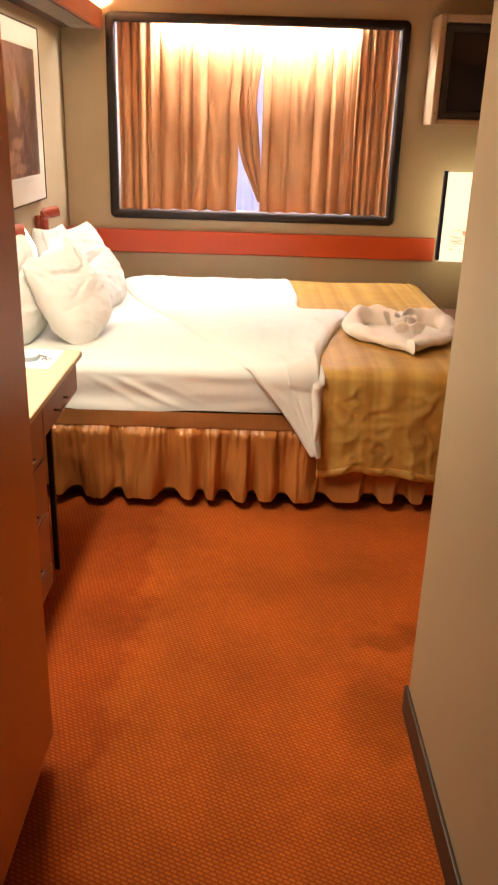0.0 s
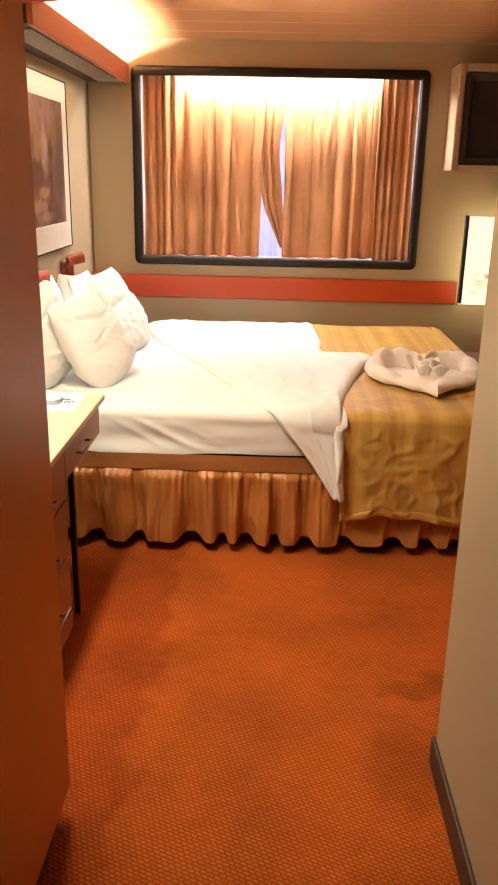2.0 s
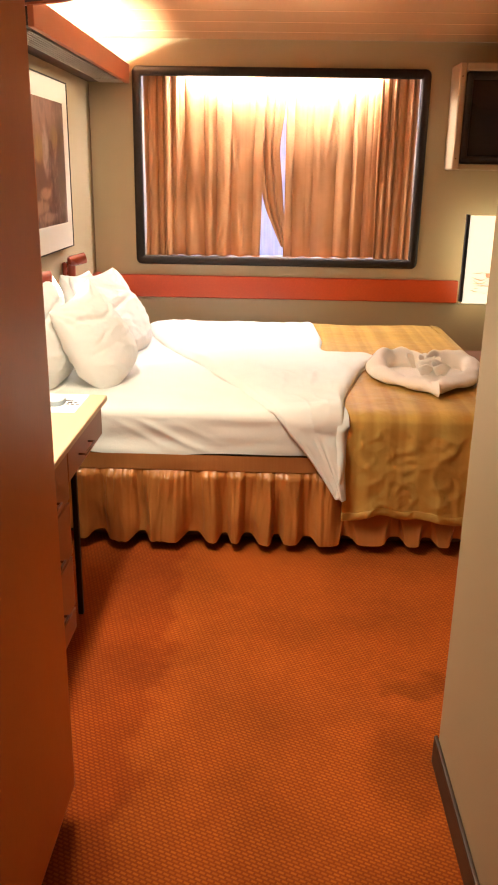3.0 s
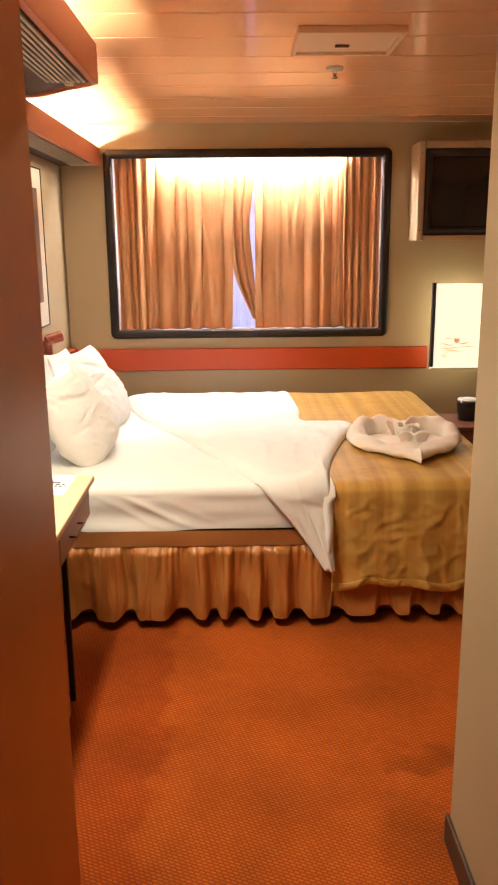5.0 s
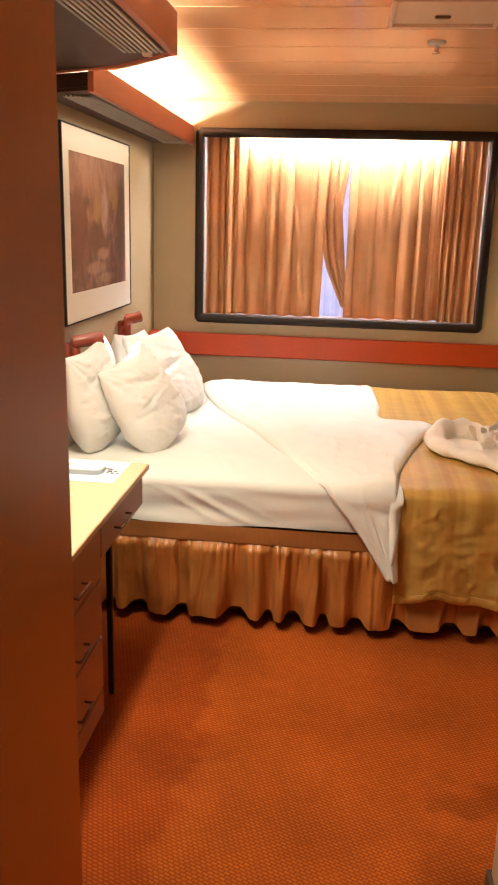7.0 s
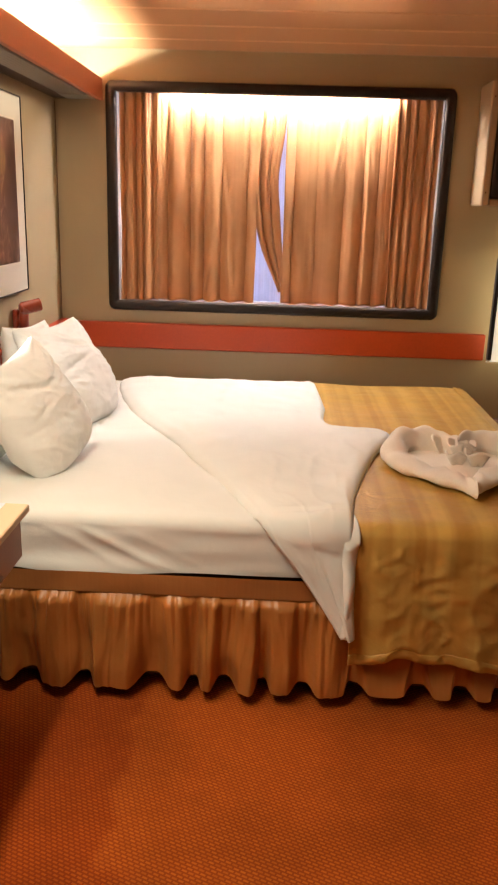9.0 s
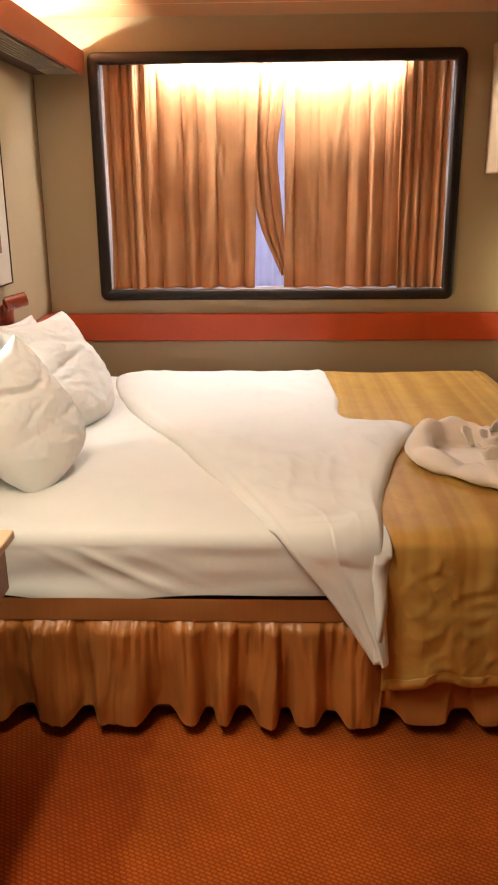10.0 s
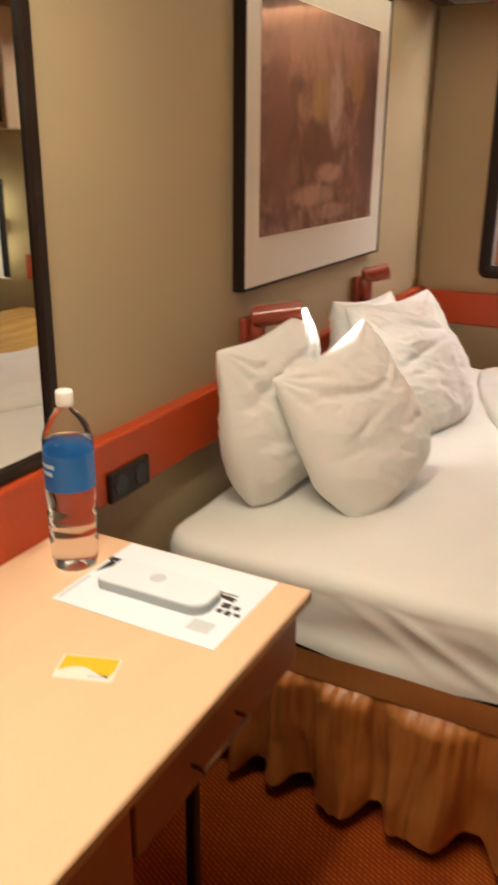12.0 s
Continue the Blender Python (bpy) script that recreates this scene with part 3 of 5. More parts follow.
def drape(x0, x1, y0, depth, seed, least, most, left=None, right=None, z0=0.910, z1=1.955, pinches=()):
    """A hanging cloth in uneven folds; left and right give its side edges from top to bottom."""
    broad, narrow = pleat_row(x0, x1, seed, least, most), pleat_row(x0, x1, seed + 50, least * 0.35, most * 0.5)

    def fn(u, v):
        lo = through_points(left, v) if left else x0
        hi = through_points(right, v) if right else x1
        s = x0 + (x1 - x0) * u
        soft = min(0.5, 0.10 / (x1 - x0))
        place = s + (lo - x0) * (1 - smooth01(0, soft, u)) + (hi - x1) * smooth01(1 - 1.9 * soft, 1, u)
        if right and left:
            place = lo + (hi - lo) * u
        sway = 0.014 * n3(s * 5 + seed, v * 1.6) * v
        y = y0 - depth * (1.9 * pleat_at(broad, s + sway) - 0.9) * (0.7 + 0.3 * v)
        y -= 0.28 * depth * pleat_at(narrow, s + 1.6 * sway) * (1 - 0.75 * smooth01(0.08, 0.55, v))
        y += 0.010 * n3(s * 7 + seed, v * 3.5) + 0.005 * n3(s * 22 + seed, v * 9, 4) * smooth01(0.2, 0.8, v)
        for px, pv, amp, lean in pinches:
            near = math.exp(-((v - pv) / 0.11) ** 2)
            y -= amp * near * math.exp(-((s - px - lean * (v - pv)) / 0.012) ** 2)
            y += 0.8 * amp * near * math.exp(-((s - px - 0.026 - lean * (v - pv)) / 0.014) ** 2)
        return (place + sway, y, z1 + (z0 - z1) * v + 0.003 * v ** 6 * math.sin(s * 60 + seed))
    return bm_grid(max(50, int((x1 - x0) * 420)), 70, fn)


def curtain(label, cloths):
    ob = thing("curtain", (cloths[0][1], 5.0, 0.914), label, "curtain", "window curtains")
    for name, _, bm in cloths:
        cloth = part(name, bm, M_CURTAIN, ob, "", True)
        cloth.modifiers.new("thick", "SOLIDIFY").thickness = 0.002


curtain("golden-brown satin curtain drawn nearly shut, loose edge twisted aside", (
    ("drape", 0.05, drape(-0.26, 0.270, 5.000, 0.020, 3, 0.07, 0.15, right=[(0, 0.275), (0.3, 0.272), (0.45, 0.262), (0.7, 0.266), (1, 0.256)],
                          pinches=((-0.10, 0.70, 0.010, 0.10), (0.12, 0.82, 0.016, 0.06), (0.09, 0.45, 0.009, 0.12), (0.0, 0.90, 0.014, -0.12)))),
    ("loose_edge", 0.33, drape(0.24, 0.42, 5.026, 0.014, 17, 0.05, 0.10, left=[(0, 0.24), (0.50, 0.242), (0.65, 0.258), (0.77, 0.288), (0.90, 0.345), (1, 0.390)],
                               right=[(0, 0.410), (0.2, 0.392), (0.42, 0.368), (0.6, 0.384), (0.8, 0.400), (1, 0.412)], z0=0.965)),
))
curtain("golden-brown satin curtain drawn shut against the middle gap", (
    ("drape", 0.70, drape(0.402, 1.02, 5.000, 0.020, 8, 0.06, 0.14, pinches=((0.60, 0.42, 0.010, 0.05), (0.66, 0.30, 0.013, -0.10), (0.80, 0.24, 0.010, 0.10), (0.55, 0.78, 0.010, 0.05)))),
))
curtain("golden-brown satin curtain gathered at the window's edge", (("drape", -0.34, drape(-0.436, -0.245, 4.958, 0.016, 5, 0.035, 0.06)),))
curtain("golden-brown satin curtain gathered at the window's edge", (("drape", 1.05, drape(0.945, 1.159, 4.958, 0.018, 11, 0.035, 0.06)),))


sheer = single("sheer_curtain", bm_grid(150, 10, lambda u, v: (-0.43 + 1.58 * u, 5.052 + 0.008 * math.sin(u * 150 + 0.6 * math.sin(u * 40)), 1.955 - 1.044 * v)), M_SHEER, "thin lavender-white sheer behind the satin curtains", "curtain", "window curtains", True)


# ---- valances with hidden light ----
val = thing("valance_shelf", (WEST, 3.9, 1.877), "rose-brown laminate light valance above the bed", "valance", "light valances")
part("front_board", bm_box((-0.530, 2.985, 1.877), (-0.508, NORTH - 0.002, 1.979), 0.003), M_CORN, val, "rose-brown front board")
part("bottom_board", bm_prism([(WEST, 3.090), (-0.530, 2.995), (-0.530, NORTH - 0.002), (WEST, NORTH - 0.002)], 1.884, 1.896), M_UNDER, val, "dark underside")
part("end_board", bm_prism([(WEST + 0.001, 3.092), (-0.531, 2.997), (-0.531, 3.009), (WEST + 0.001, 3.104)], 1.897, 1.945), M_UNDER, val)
for i in range(7):
    x = -0.545 - i * 0.017
    part("slat", bm_box((x - 0.011, 3.09, 1.875), (x, NORTH - 0.25, 1.884), 0.002, 1), M_GRILLE, val, "grey metal louvre slat")
part("end_plate", bm_box((-0.665, NORTH - 0.25, 1.874), (-0.530, NORTH - 0.08, 1.884), 0.002), M_GRILLE, val)
part("tube", bm_cyl((-0.64, 3.13, 1.925), (-0.64, 4.80, 1.925), 0.013, seg=12), M_COVE, val, "glowing warm tube", True)

val = thing("valance_shelf", (WEST, 2.0, 1.946), "deep rose-brown laminate light valance above the desk", "valance", "light valances")
part("front_board", bm_box((-0.178, 1.34, 1.946), (-0.155, 2.713, 2.068), 0.003), M_CORN, val, "rose-brown front board")
part("end_board", bm_prism([(-0.155, 2.713), (-0.178, 2.709), (-0.40, 2.925), (-0.75, 3.085), (-0.75, 3.112), (-0.39, 2.948)], 1.946, 2.068), M_CORN, val)
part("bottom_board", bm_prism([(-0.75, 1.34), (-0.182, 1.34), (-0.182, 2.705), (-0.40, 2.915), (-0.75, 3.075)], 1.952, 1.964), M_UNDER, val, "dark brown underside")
for i in range(8):
    x = -0.186 - i * 0.0165
    part("slat", bm_box((x - 0.011, 1.36, 1.941), (x, 2.66, 1.952), 0.002, 1), M_GRILLE, val, "grey metal louvre slat")
part("bracket", bm_box((-0.262, 2.690, 1.941), (-0.235, 2.718, 1.952), 0.002), M_CREAM, val, "small cream clip")
part("tube", bm_cyl((-0.45, 1.40, 2.00), (-0.45, 2.70, 2.00), 0.013, seg=12), M_COVE2, val, "glowing warm tube", True)


def louvre_lamp(name, x, y0, y1, z, watts, width):
    """The lamp behind a valance's louvre, which lets its light out downwards only."""
    d = bpy.data.lights.new(name, "AREA")
    d.shape, d.size, d.size_y, d.energy, d.color, d.spread = "RECTANGLE", width, y1 - y0, watts, (1.0, 0.88, 0.67), radians(165)
    ob = new(name, d)
    ob.location = (x, (y0 + y1) / 2, z)


louvre_lamp("louvre_light_desk", -0.25, 1.40, 2.64, 1.937, LOUVRE_DESK, 0.11)
louvre_lamp("louvre_light_bed", -0.60, 3.15, 4.62, 1.871, LOUVRE_BED, 0.10)

# ---- ceiling fittings ----
hatch = thing("ceiling_hatch", (0.675, 2.87, TOP), "peach square ceiling hatch with a raised rim", "ceiling hatch")
part("panel", bm_box((0.512, 2.720, TOP - 0.012), (0.838, 3.025, TOP), 0.002), M_VENT, hatch)
for a, b in (((0.497, 2.700), (0.853, 2.720)), ((0.497, 3.025), (0.853, 3.045)), ((0.497, 2.720), (0.512, 3.025)), ((0.838, 2.720), (0.853, 3.025))):
    part("rim", bm_box((a[0], a[1], TOP - 0.022), (b[0], b[1], TOP), 0.003), M_VENT, hatch)
part("latch", bm_box((0.640, 2.905, TOP - 0.020), (0.690, 2.925, TOP - 0.012), 0.003), M_HANDLE, hatch, "small dark latch")
spr = thing("sprinkler", (0.69, 3.35, TOP), "small white and chrome ceiling sprinkler", "sprinkler")
part("plate", bm_lathe([(0.0, 0.0), (0.034, 0.0), (0.032, -0.008), (0.012, -0.012), (0.0, -0.012)], (0.69, 3.35, TOP)), M_CAP, spr, "", True)
part("nozzle", bm_cyl((0.69, 3.35, TOP - 0.012), (0.69, 3.35, TOP - 0.034), 0.006, seg=12), M_CHROME, spr, "", True)
part("deflector", bm_lathe([(0.0, -0.040), (0.013, -0.040), (0.013, -0.037), (0.0, -0.037)], (0.69, 3.35, TOP)), M_CHROME, spr, "", True)
for s in (-1, 1):
    part("arm", bm_cyl((0.69 + s * 0.009, 3.35, TOP - 0.012), (0.69 + s * 0.004, 3.35, TOP - 0.038), 0.0018, seg=8), M_CHROME, spr)


def fill_downlight(x, y, r, lens, label):
    ob = thing("added_ceiling_light", (x, y, TOP), label, "ceiling light", "recessed ceiling lights")
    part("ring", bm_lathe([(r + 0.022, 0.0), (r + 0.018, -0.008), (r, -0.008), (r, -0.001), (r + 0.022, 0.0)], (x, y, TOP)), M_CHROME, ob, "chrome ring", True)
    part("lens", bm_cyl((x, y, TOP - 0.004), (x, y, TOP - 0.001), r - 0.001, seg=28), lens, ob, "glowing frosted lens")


# an unseen lamp, added to brighten the passage walls and floor
fill_downlight(0.36, 1.00, 0.08, M_PASSAGE_FILL, "round ceiling light added out of view to brighten the passage")

# ---- wardrobe beside the passage ----
ward = thing("wardrobe", (-0.40, 0.2, 0), "tall cherry laminate wardrobe beside the passage", "wardrobe")
part("body", bm_box((WEST + 0.001, SOUTH + 0.001, 0.075), (-0.064, 1.345, TOP - 0.001), 0.004), M_WOOD, ward, "smooth cherry laminate side")
# dark set-back foot, shaped in for the shade where the side meets the floor
part("plinth", bm_box((WEST + 0.001, SOUTH + 0.001, 0.0), (-0.089, 1.32, 0.075)), M_BASE, ward, "dark recess put in for shade at the floor")

# ---- writing desk ----
desk = thing("writing_desk", (-0.48, 1.9, 0), "maple-topped writing desk with rose-brown drawers", "desk")
top = part("desktop", bm_box((WEST + 0.002, 1.347, 0.655), (-0.206, 2.518, 0.675), 0.003), M_DESKTOP, desk, "pale maple laminate desktop")
part("edge_band", bm_box((-0.2055, 1.35, 0.657), (-0.204, 2.514, 0.673)), M_EDGE, top)
part("pedestal_body", bm_box((WEST + 0.002, 1.347, 0.062), (-0.246, 2.030, 0.654), 0.002), M_CARCASS, desk, "dark brown carcass")
part("plinth", bm_box((WEST + 0.002, 1.347, 0.0), (-0.262, 2.015, 0.062)), M_CARCASS, desk, "dark brown plinth")


def wire_handle(y0, y1, z, x, parent):
    bm = bm_cyl((x, y0, z), (x + 0.021, y0, z), 0.0036, seg=10)
    bm_cyl((x, y1, z), (x + 0.021, y1, z), 0.0036, seg=10, bm=bm)
    bm_cyl((x + 0.021, y0 - 0.004, z), (x + 0.021, y1 + 0.004, z), 0.0038, seg=10, bm=bm)
    part("handle", bm, M_HANDLE, parent, "bent bronze bar handle", True)


for z0, z1 in ((0.492, 0.648), (0.318, 0.484), (0.146, 0.310), (0.066, 0.138)):
    for y0, y1 in ((1.350, 1.60), (1.606, 2.028)):
        d = part("drawer", bm_box((-0.246, y0, z0), (-0.223, y1, z1), 0.003), M_DRAWER, desk, "rose-brown drawer front")
        if z1 - z0 > 0.1:
            wire_handle((y0 + y1) / 2 - 0.045, (y0 + y1) / 2 + 0.045, z0 + 0.055, -0.223, d)
part("drawer_box", bm_box((WEST + 0.002, 2.034, 0.545), (-0.246, 2.480, 0.654), 0.002), M_CARCASS, desk)
d = part("drawer", bm_box((-0.246, 2.036, 0.540), (-0.223, 2.502, 0.648), 0.003), M_DRAWER, desk, "rose-brown drawer under the desktop")
wire_handle(2.165, 2.288, 0.584, -0.223, d)
part("end_support", bm_box((WEST + 0.002, 2.470, 0.40), (-0.62, 2.492, 0.545), 0.002), M_CARCASS, desk)
part("leg", bm_box((-0.266, 2.210, 0.0), (-0.248, 2.228, 0.540), 0.004), M_BLACK, desk, "slim dark leg")

mir = thing("wall_mirror", (WEST, 1.95, 0.80), "large wall mirror in a black frame above the desk", "mirror")
part("glass", bm_box((WEST + 0.001, 1.40, 0.83), (WEST + 0.014, 2.506, 1.90)), M_MIRROR, mir, "silvered mirror glass")
for a, b in (((1.375, 0.808), (2.53, 0.832)), ((1.375, 1.898), (2.53, 1.922)), ((1.375, 0.832), (1.40, 1.898)), ((2.505, 0.832), (2.53, 1.898))):
    part("frame_rail", bm_box((WEST + 0.001, a[0], a[1]), (WEST + 0.024, b[0], b[1]), 0.003), M_BLACK, mir, "black frame")

out = thing("power_socket", (WEST + 0.038, 2.73, 0.70), "black double power socket set in the red rail", "socket")
part("plate", bm_box((WEST + 0.038, 2.635, 0.672), (WEST + 0.050, 2.775, 0.738), 0.004), M_BLACK, out)
for y in (2.67, 2.74):
    part("outlet", bm_cyl((WEST + 0.050, y, 0.705), (WEST + 0.053, y, 0.705), 0.021, seg=20), M_INK, out)

# ---- framed print ----
pic = thing("framed_print", (WEST, 3.73, 1.017), "large sepia woodland print in a thin black frame", "picture")
PF = -0.717
for a, b in (((3.235, 1.017), (4.255, 1.023)), ((3.235, 1.808), (4.255, 1.814)), ((3.235, 1.023), (3.241, 1.808)), ((4.249, 1.023), (4.255, 1.808))):
    part("frame_rail", bm_box((WEST, a[0], a[1]), (PF, b[0], b[1]), 0.001, 1), M_BLACK, pic, "thin black frame")
part("mat", bm_box((WEST + 0.004, 3.241, 1.023), (PF - 0.004, 4.249, 1.808)), M_MAT, pic, "cream mat board")
part("print", bm_box((PF - 0.004, 3.320, 1.145), (PF - 0.0025, 4.155, 1.712)), M_PRINT, pic, "blurred brown and mauve woodland path")
part("bevel", bm_box((PF - 0.004, 3.314, 1.139), (PF - 0.003, 4.161, 1.718)), M_CREAM, pic)

# ---- reading lamps ----
def reading_lamp(y, lit, reach, label):
    ob = thing("reading_lamp", (WEST, y, 0.93), label, "wall lamp", "bedside reading lamps")
    part("wall_plate", bm_box((WEST, y - 0.022, 0.850), (WEST + 0.022, y + 0.022, 0.945), 0.008, 3), M_LAMP, ob, "", True)
    part("post", bm_cyl((WEST + 0.045, y, 0.855), (WEST + 0.045, y, 0.955), 0.021, seg=20), M_LAMP, ob, "", True)
    part("arm", bm_cyl((WEST + 0.01, y, 0.890), (WEST + 0.045, y, 0.890), 0.014, seg=16), M_LAMP, ob, "", True)
    a, b = Vector((WEST + 0.042, y - 0.010, 0.950)), Vector((WEST + reach, y + 0.32 * reach, 0.966))
    way = (b - a).normalized()
    bm = bm_cyl(a, b, 0.028, seg=26, caps=False)
    bm_cyl(a - way * 0.010, a, 0.018, 0.028, seg=26, bm=bm)
    head = part("head", bm, M_LAMP, ob, "glossy red-brown cylinder shade", True)
    part("bulb", bm_cyl(b - way * 0.03, b - way * 0.008, 0.023, seg=20), M_BULB if lit else M_OFF, head, "glowing bulb" if lit else "unlit bulb", True)
    return ob, a, b, way


_, a, b, way = reading_lamp(3.290, True, 0.150, "red-brown enamel reading lamp, switched on, behind pillows")
reading_lamp(4.12, False, 0.108, "red-brown enamel reading lamp, switched off, on the wall")
spot = bpy.data.lights.new("reading_beam", "SPOT")
spot.energy, spot.color, spot.spot_size, spot.spot_blend, spot.shadow_soft_size = READING, (1.0, 0.93, 0.84), radians(140), 0.7, 0.02
beam = new("reading_beam", spot)
beam.matrix_world = look(b + way * 0.004, b + way + Vector((0, 0, -0.9)))

# ---- television cabinet and lit panel by the window ----
tv = thing("television_cabinet", (1.63, 4.79, 1.43), "cream wall cabinet holding a switched-off television", "television cabinet")
X0, X1, Z0, Z1, YF = 1.325, 1.960, 1.435, 1.985, 4.665
part("side_panel", bm_box((X0, YF, Z0), (X0 + 0.040, NORTH, Z1), 0.010, 3), M_TVBOX, tv, "cream side panel")
part("side_panel", bm_box((X1 - 0.040, YF, Z0), (X1, NORTH, Z1), 0.010, 3), M_TVBOX, tv, "cream side panel")
part("top_panel", bm_box((X0 + 0.040, YF, Z1 - 0.040), (X1 - 0.040, NORTH, Z1 - 0.001), 0.006), M_TVBOX, tv)
part("bottom_panel", bm_box((X0 + 0.040, YF, Z0 + 0.001), (X1 - 0.040, NORTH, Z0 + 0.032), 0.006), M_TVBOX, tv)
part("back_panel", bm_box((X0 + 0.040, NORTH - 0.02, Z0 + 0.032), (X1 - 0.040, NORTH, Z1 - 0.040)), M_TVBODY, tv)
for x in (X0, X1):
    for z in (Z0 + 0.06, Z1 - 0.07):
        s = 1 if x == X0 else -1
        part("screw", bm_cyl((x + s * 0.018, YF - 0.0012, z), (x + s * 0.018, YF + 0.002, z), 0.004, seg=10), M_HANDLE, tv)
tset = part("television", bm_frame(X0 + 0.042, X1 - 0.042, Z0 + 0.034, Z1 - 0.042, 0.040, YF + 0.012, NORTH - 0.03, 0.02), M_TVBODY, tv, "dark television casing", True)
part("screen", bm_grid(16, 12, lambda u, v: (X0 + 0.075 + u * (X1 - X0 - 0.15), YF + 0.042 - 0.020 * (1 - (2 * u - 1) ** 2) * (1 - (2 * v - 1) ** 2), Z0 + 0.066 + v * (Z1 - Z0 - 0.14))), M_TVGLASS, tset, "dark curved screen", True)
part("control_strip", bm_box((X0 + 0.15, YF + 0.008, Z0 + 0.052), (X1 - 0.15, YF + 0.014, Z0 + 0.066), 0.002), M_INK, tset)

pan = thing("wall_lamp", (1.63, 4.72, 0.69), "lit translucent wall lamp panel with a ship drawing", "wall lamp")
part("shade", bm_box((1.462, 4.698, 0.690), (1.840, 4.706, 1.190), 0.002), M_SHADE, pan, "glowing cream panel")
part("edge_strip", bm_box((1.444, 4.682, 0.700), (1.463, 4.716, 1.196), 0.002), M_INK, pan, "black edge strip")
part("foot_rail", bm_box((1.446, 4.690, 0.684), (1.850, 4.720, 0.690), 0.001), M_CREAM, pan)
part("bracket", bm_box((1.60, 4.720, 0.90), (1.68, 4.895, 0.98), 0.004), M_CREAM, pan)
tube = part("tube", bm_cyl((1.65, 4.80, 0.75), (1.65, 4.80, 1.13), 0.014, seg=14), glow("panel_tube", (1.0, 0.94, 0.62), 20.0), pan, "glowing tube behind the panel", True)
# the drawing: a bowl-like vessel in thin brush strokes, with a mast and water below it
def stroke(x, z, w, sag, thick, i):
    """A thin curved brush stroke that swells in the middle."""
    return bm_grid(14, 1, lambda u, v: (x + w * u, 4.6971 - 0.00004 * i, z - sag * math.sin(math.pi * u) + 0.003 * math.sin(u * 7 + i) - 1.9 * thick * v * (0.25 + 0.75 * math.sin(math.pi * u))))


for i, (x, z, w, sag, thick) in enumerate(((1.500, 0.846, 0.105, 0.014, 0.004), (1.496, 0.838, 0.120, 0.026, 0.003), (1.506, 0.862, 0.085, -0.010, 0.003), (1.498, 0.815, 0.125, 0.006, 0.003),
                                           (1.512, 0.800, 0.100, 0.005, 0.0025), (1.54, 0.788, 0.11, -0.004, 0.002), (1.505, 0.768, 0.045, 0.004, 0.004), (1.522, 0.776, 0.03, -0.006, 0.003), (1.56, 0.758, 0.06, 0.003, 0.002),
                                           (1.60, 0.852, 0.09, 0.012, 0.004), (1.62, 0.826, 0.10, 0.008, 0.003))):
    part("drawing_stroke", stroke(x, z, w, sag, thick, i), M_SHIP, pan, "brown brush stroke of a drawn vessel")
part("drawing_patch", bm_grid(6, 3, lambda u, v: (1.585 + 0.035 * u, 4.6966, 0.868 - 0.030 * v * (0.6 + 0.4 * math.sin(math.pi * u)))), M_SHIP, pan, "brown wash in the drawing")
for x, h in ((1.592, 0.075), (1.64, 0.10), (1.69, 0.08)):
    part("drawing_mast", bm_grid(1, 6, lambda u, v, x=x, h=h: (x + 0.002 * u + 0.004 * v, 4.6965, 0.865 + h * v)), M_INKGREY, pan)

# ---- bedside table with ice bucket ----
tab = thing("bedside_table", (1.62, 4.35, 0), "dark bedside table beside the foot of the bed", "side table")
part("top", bm_box((1.46, 4.16, 0.425), (1.80, 4.52, 0.445), 0.004), M_CARCASS, tab)
part("body", bm_box((1.48, 4.18, 0.04), (1.78, 4.50, 0.424), 0.003), M_CARCASS, tab)
part("plinth", bm_box((1.49, 4.19, 0.0), (1.77, 4.49, 0.04)), M_BLACK, tab)
ice = thing("ice_bucket", (1.595, 4.36, 0.445), "black ice bucket with a pale lid", "ice bucket")
part("body", bm_lathe([(0.0, 0.0), (0.052, 0.0), (0.060, 0.05), (0.064, 0.10), (0.062, 0.112), (0.0, 0.112)], (1.595, 4.36, 0.445)), M_TVBODY, ice, "black plastic body", True)
part("lid", bm_lathe([(0.0, 0.112), (0.060, 0.112), (0.058, 0.120), (0.030, 0.126), (0.0, 0.127)], (1.595, 4.36, 0.445)), M_CAP, ice, "pale lid", True)


# ---- bed ----
bed = thing("bed", (0.31, 3.73, 0), "wide double bed with white sheet and gathered satin skirt", "bed")
part("base", bm_box((-0.690, 2.790, 0.03), (1.310, 4.67, 0.386), 0.01), M_BOX, bed, "dark box base")
for x in (-0.62, 0.31, 1.24):
    for y in (2.90, 4.56):
        part("leg", bm_cyl((x, y, 0.0), (x, y, 0.032), 0.022, seg=14), M_BLACK, bed)
BX0, BX1, BY0, BY1, BZ = -0.705, 1.325, 2.775, 4.685, 0.548


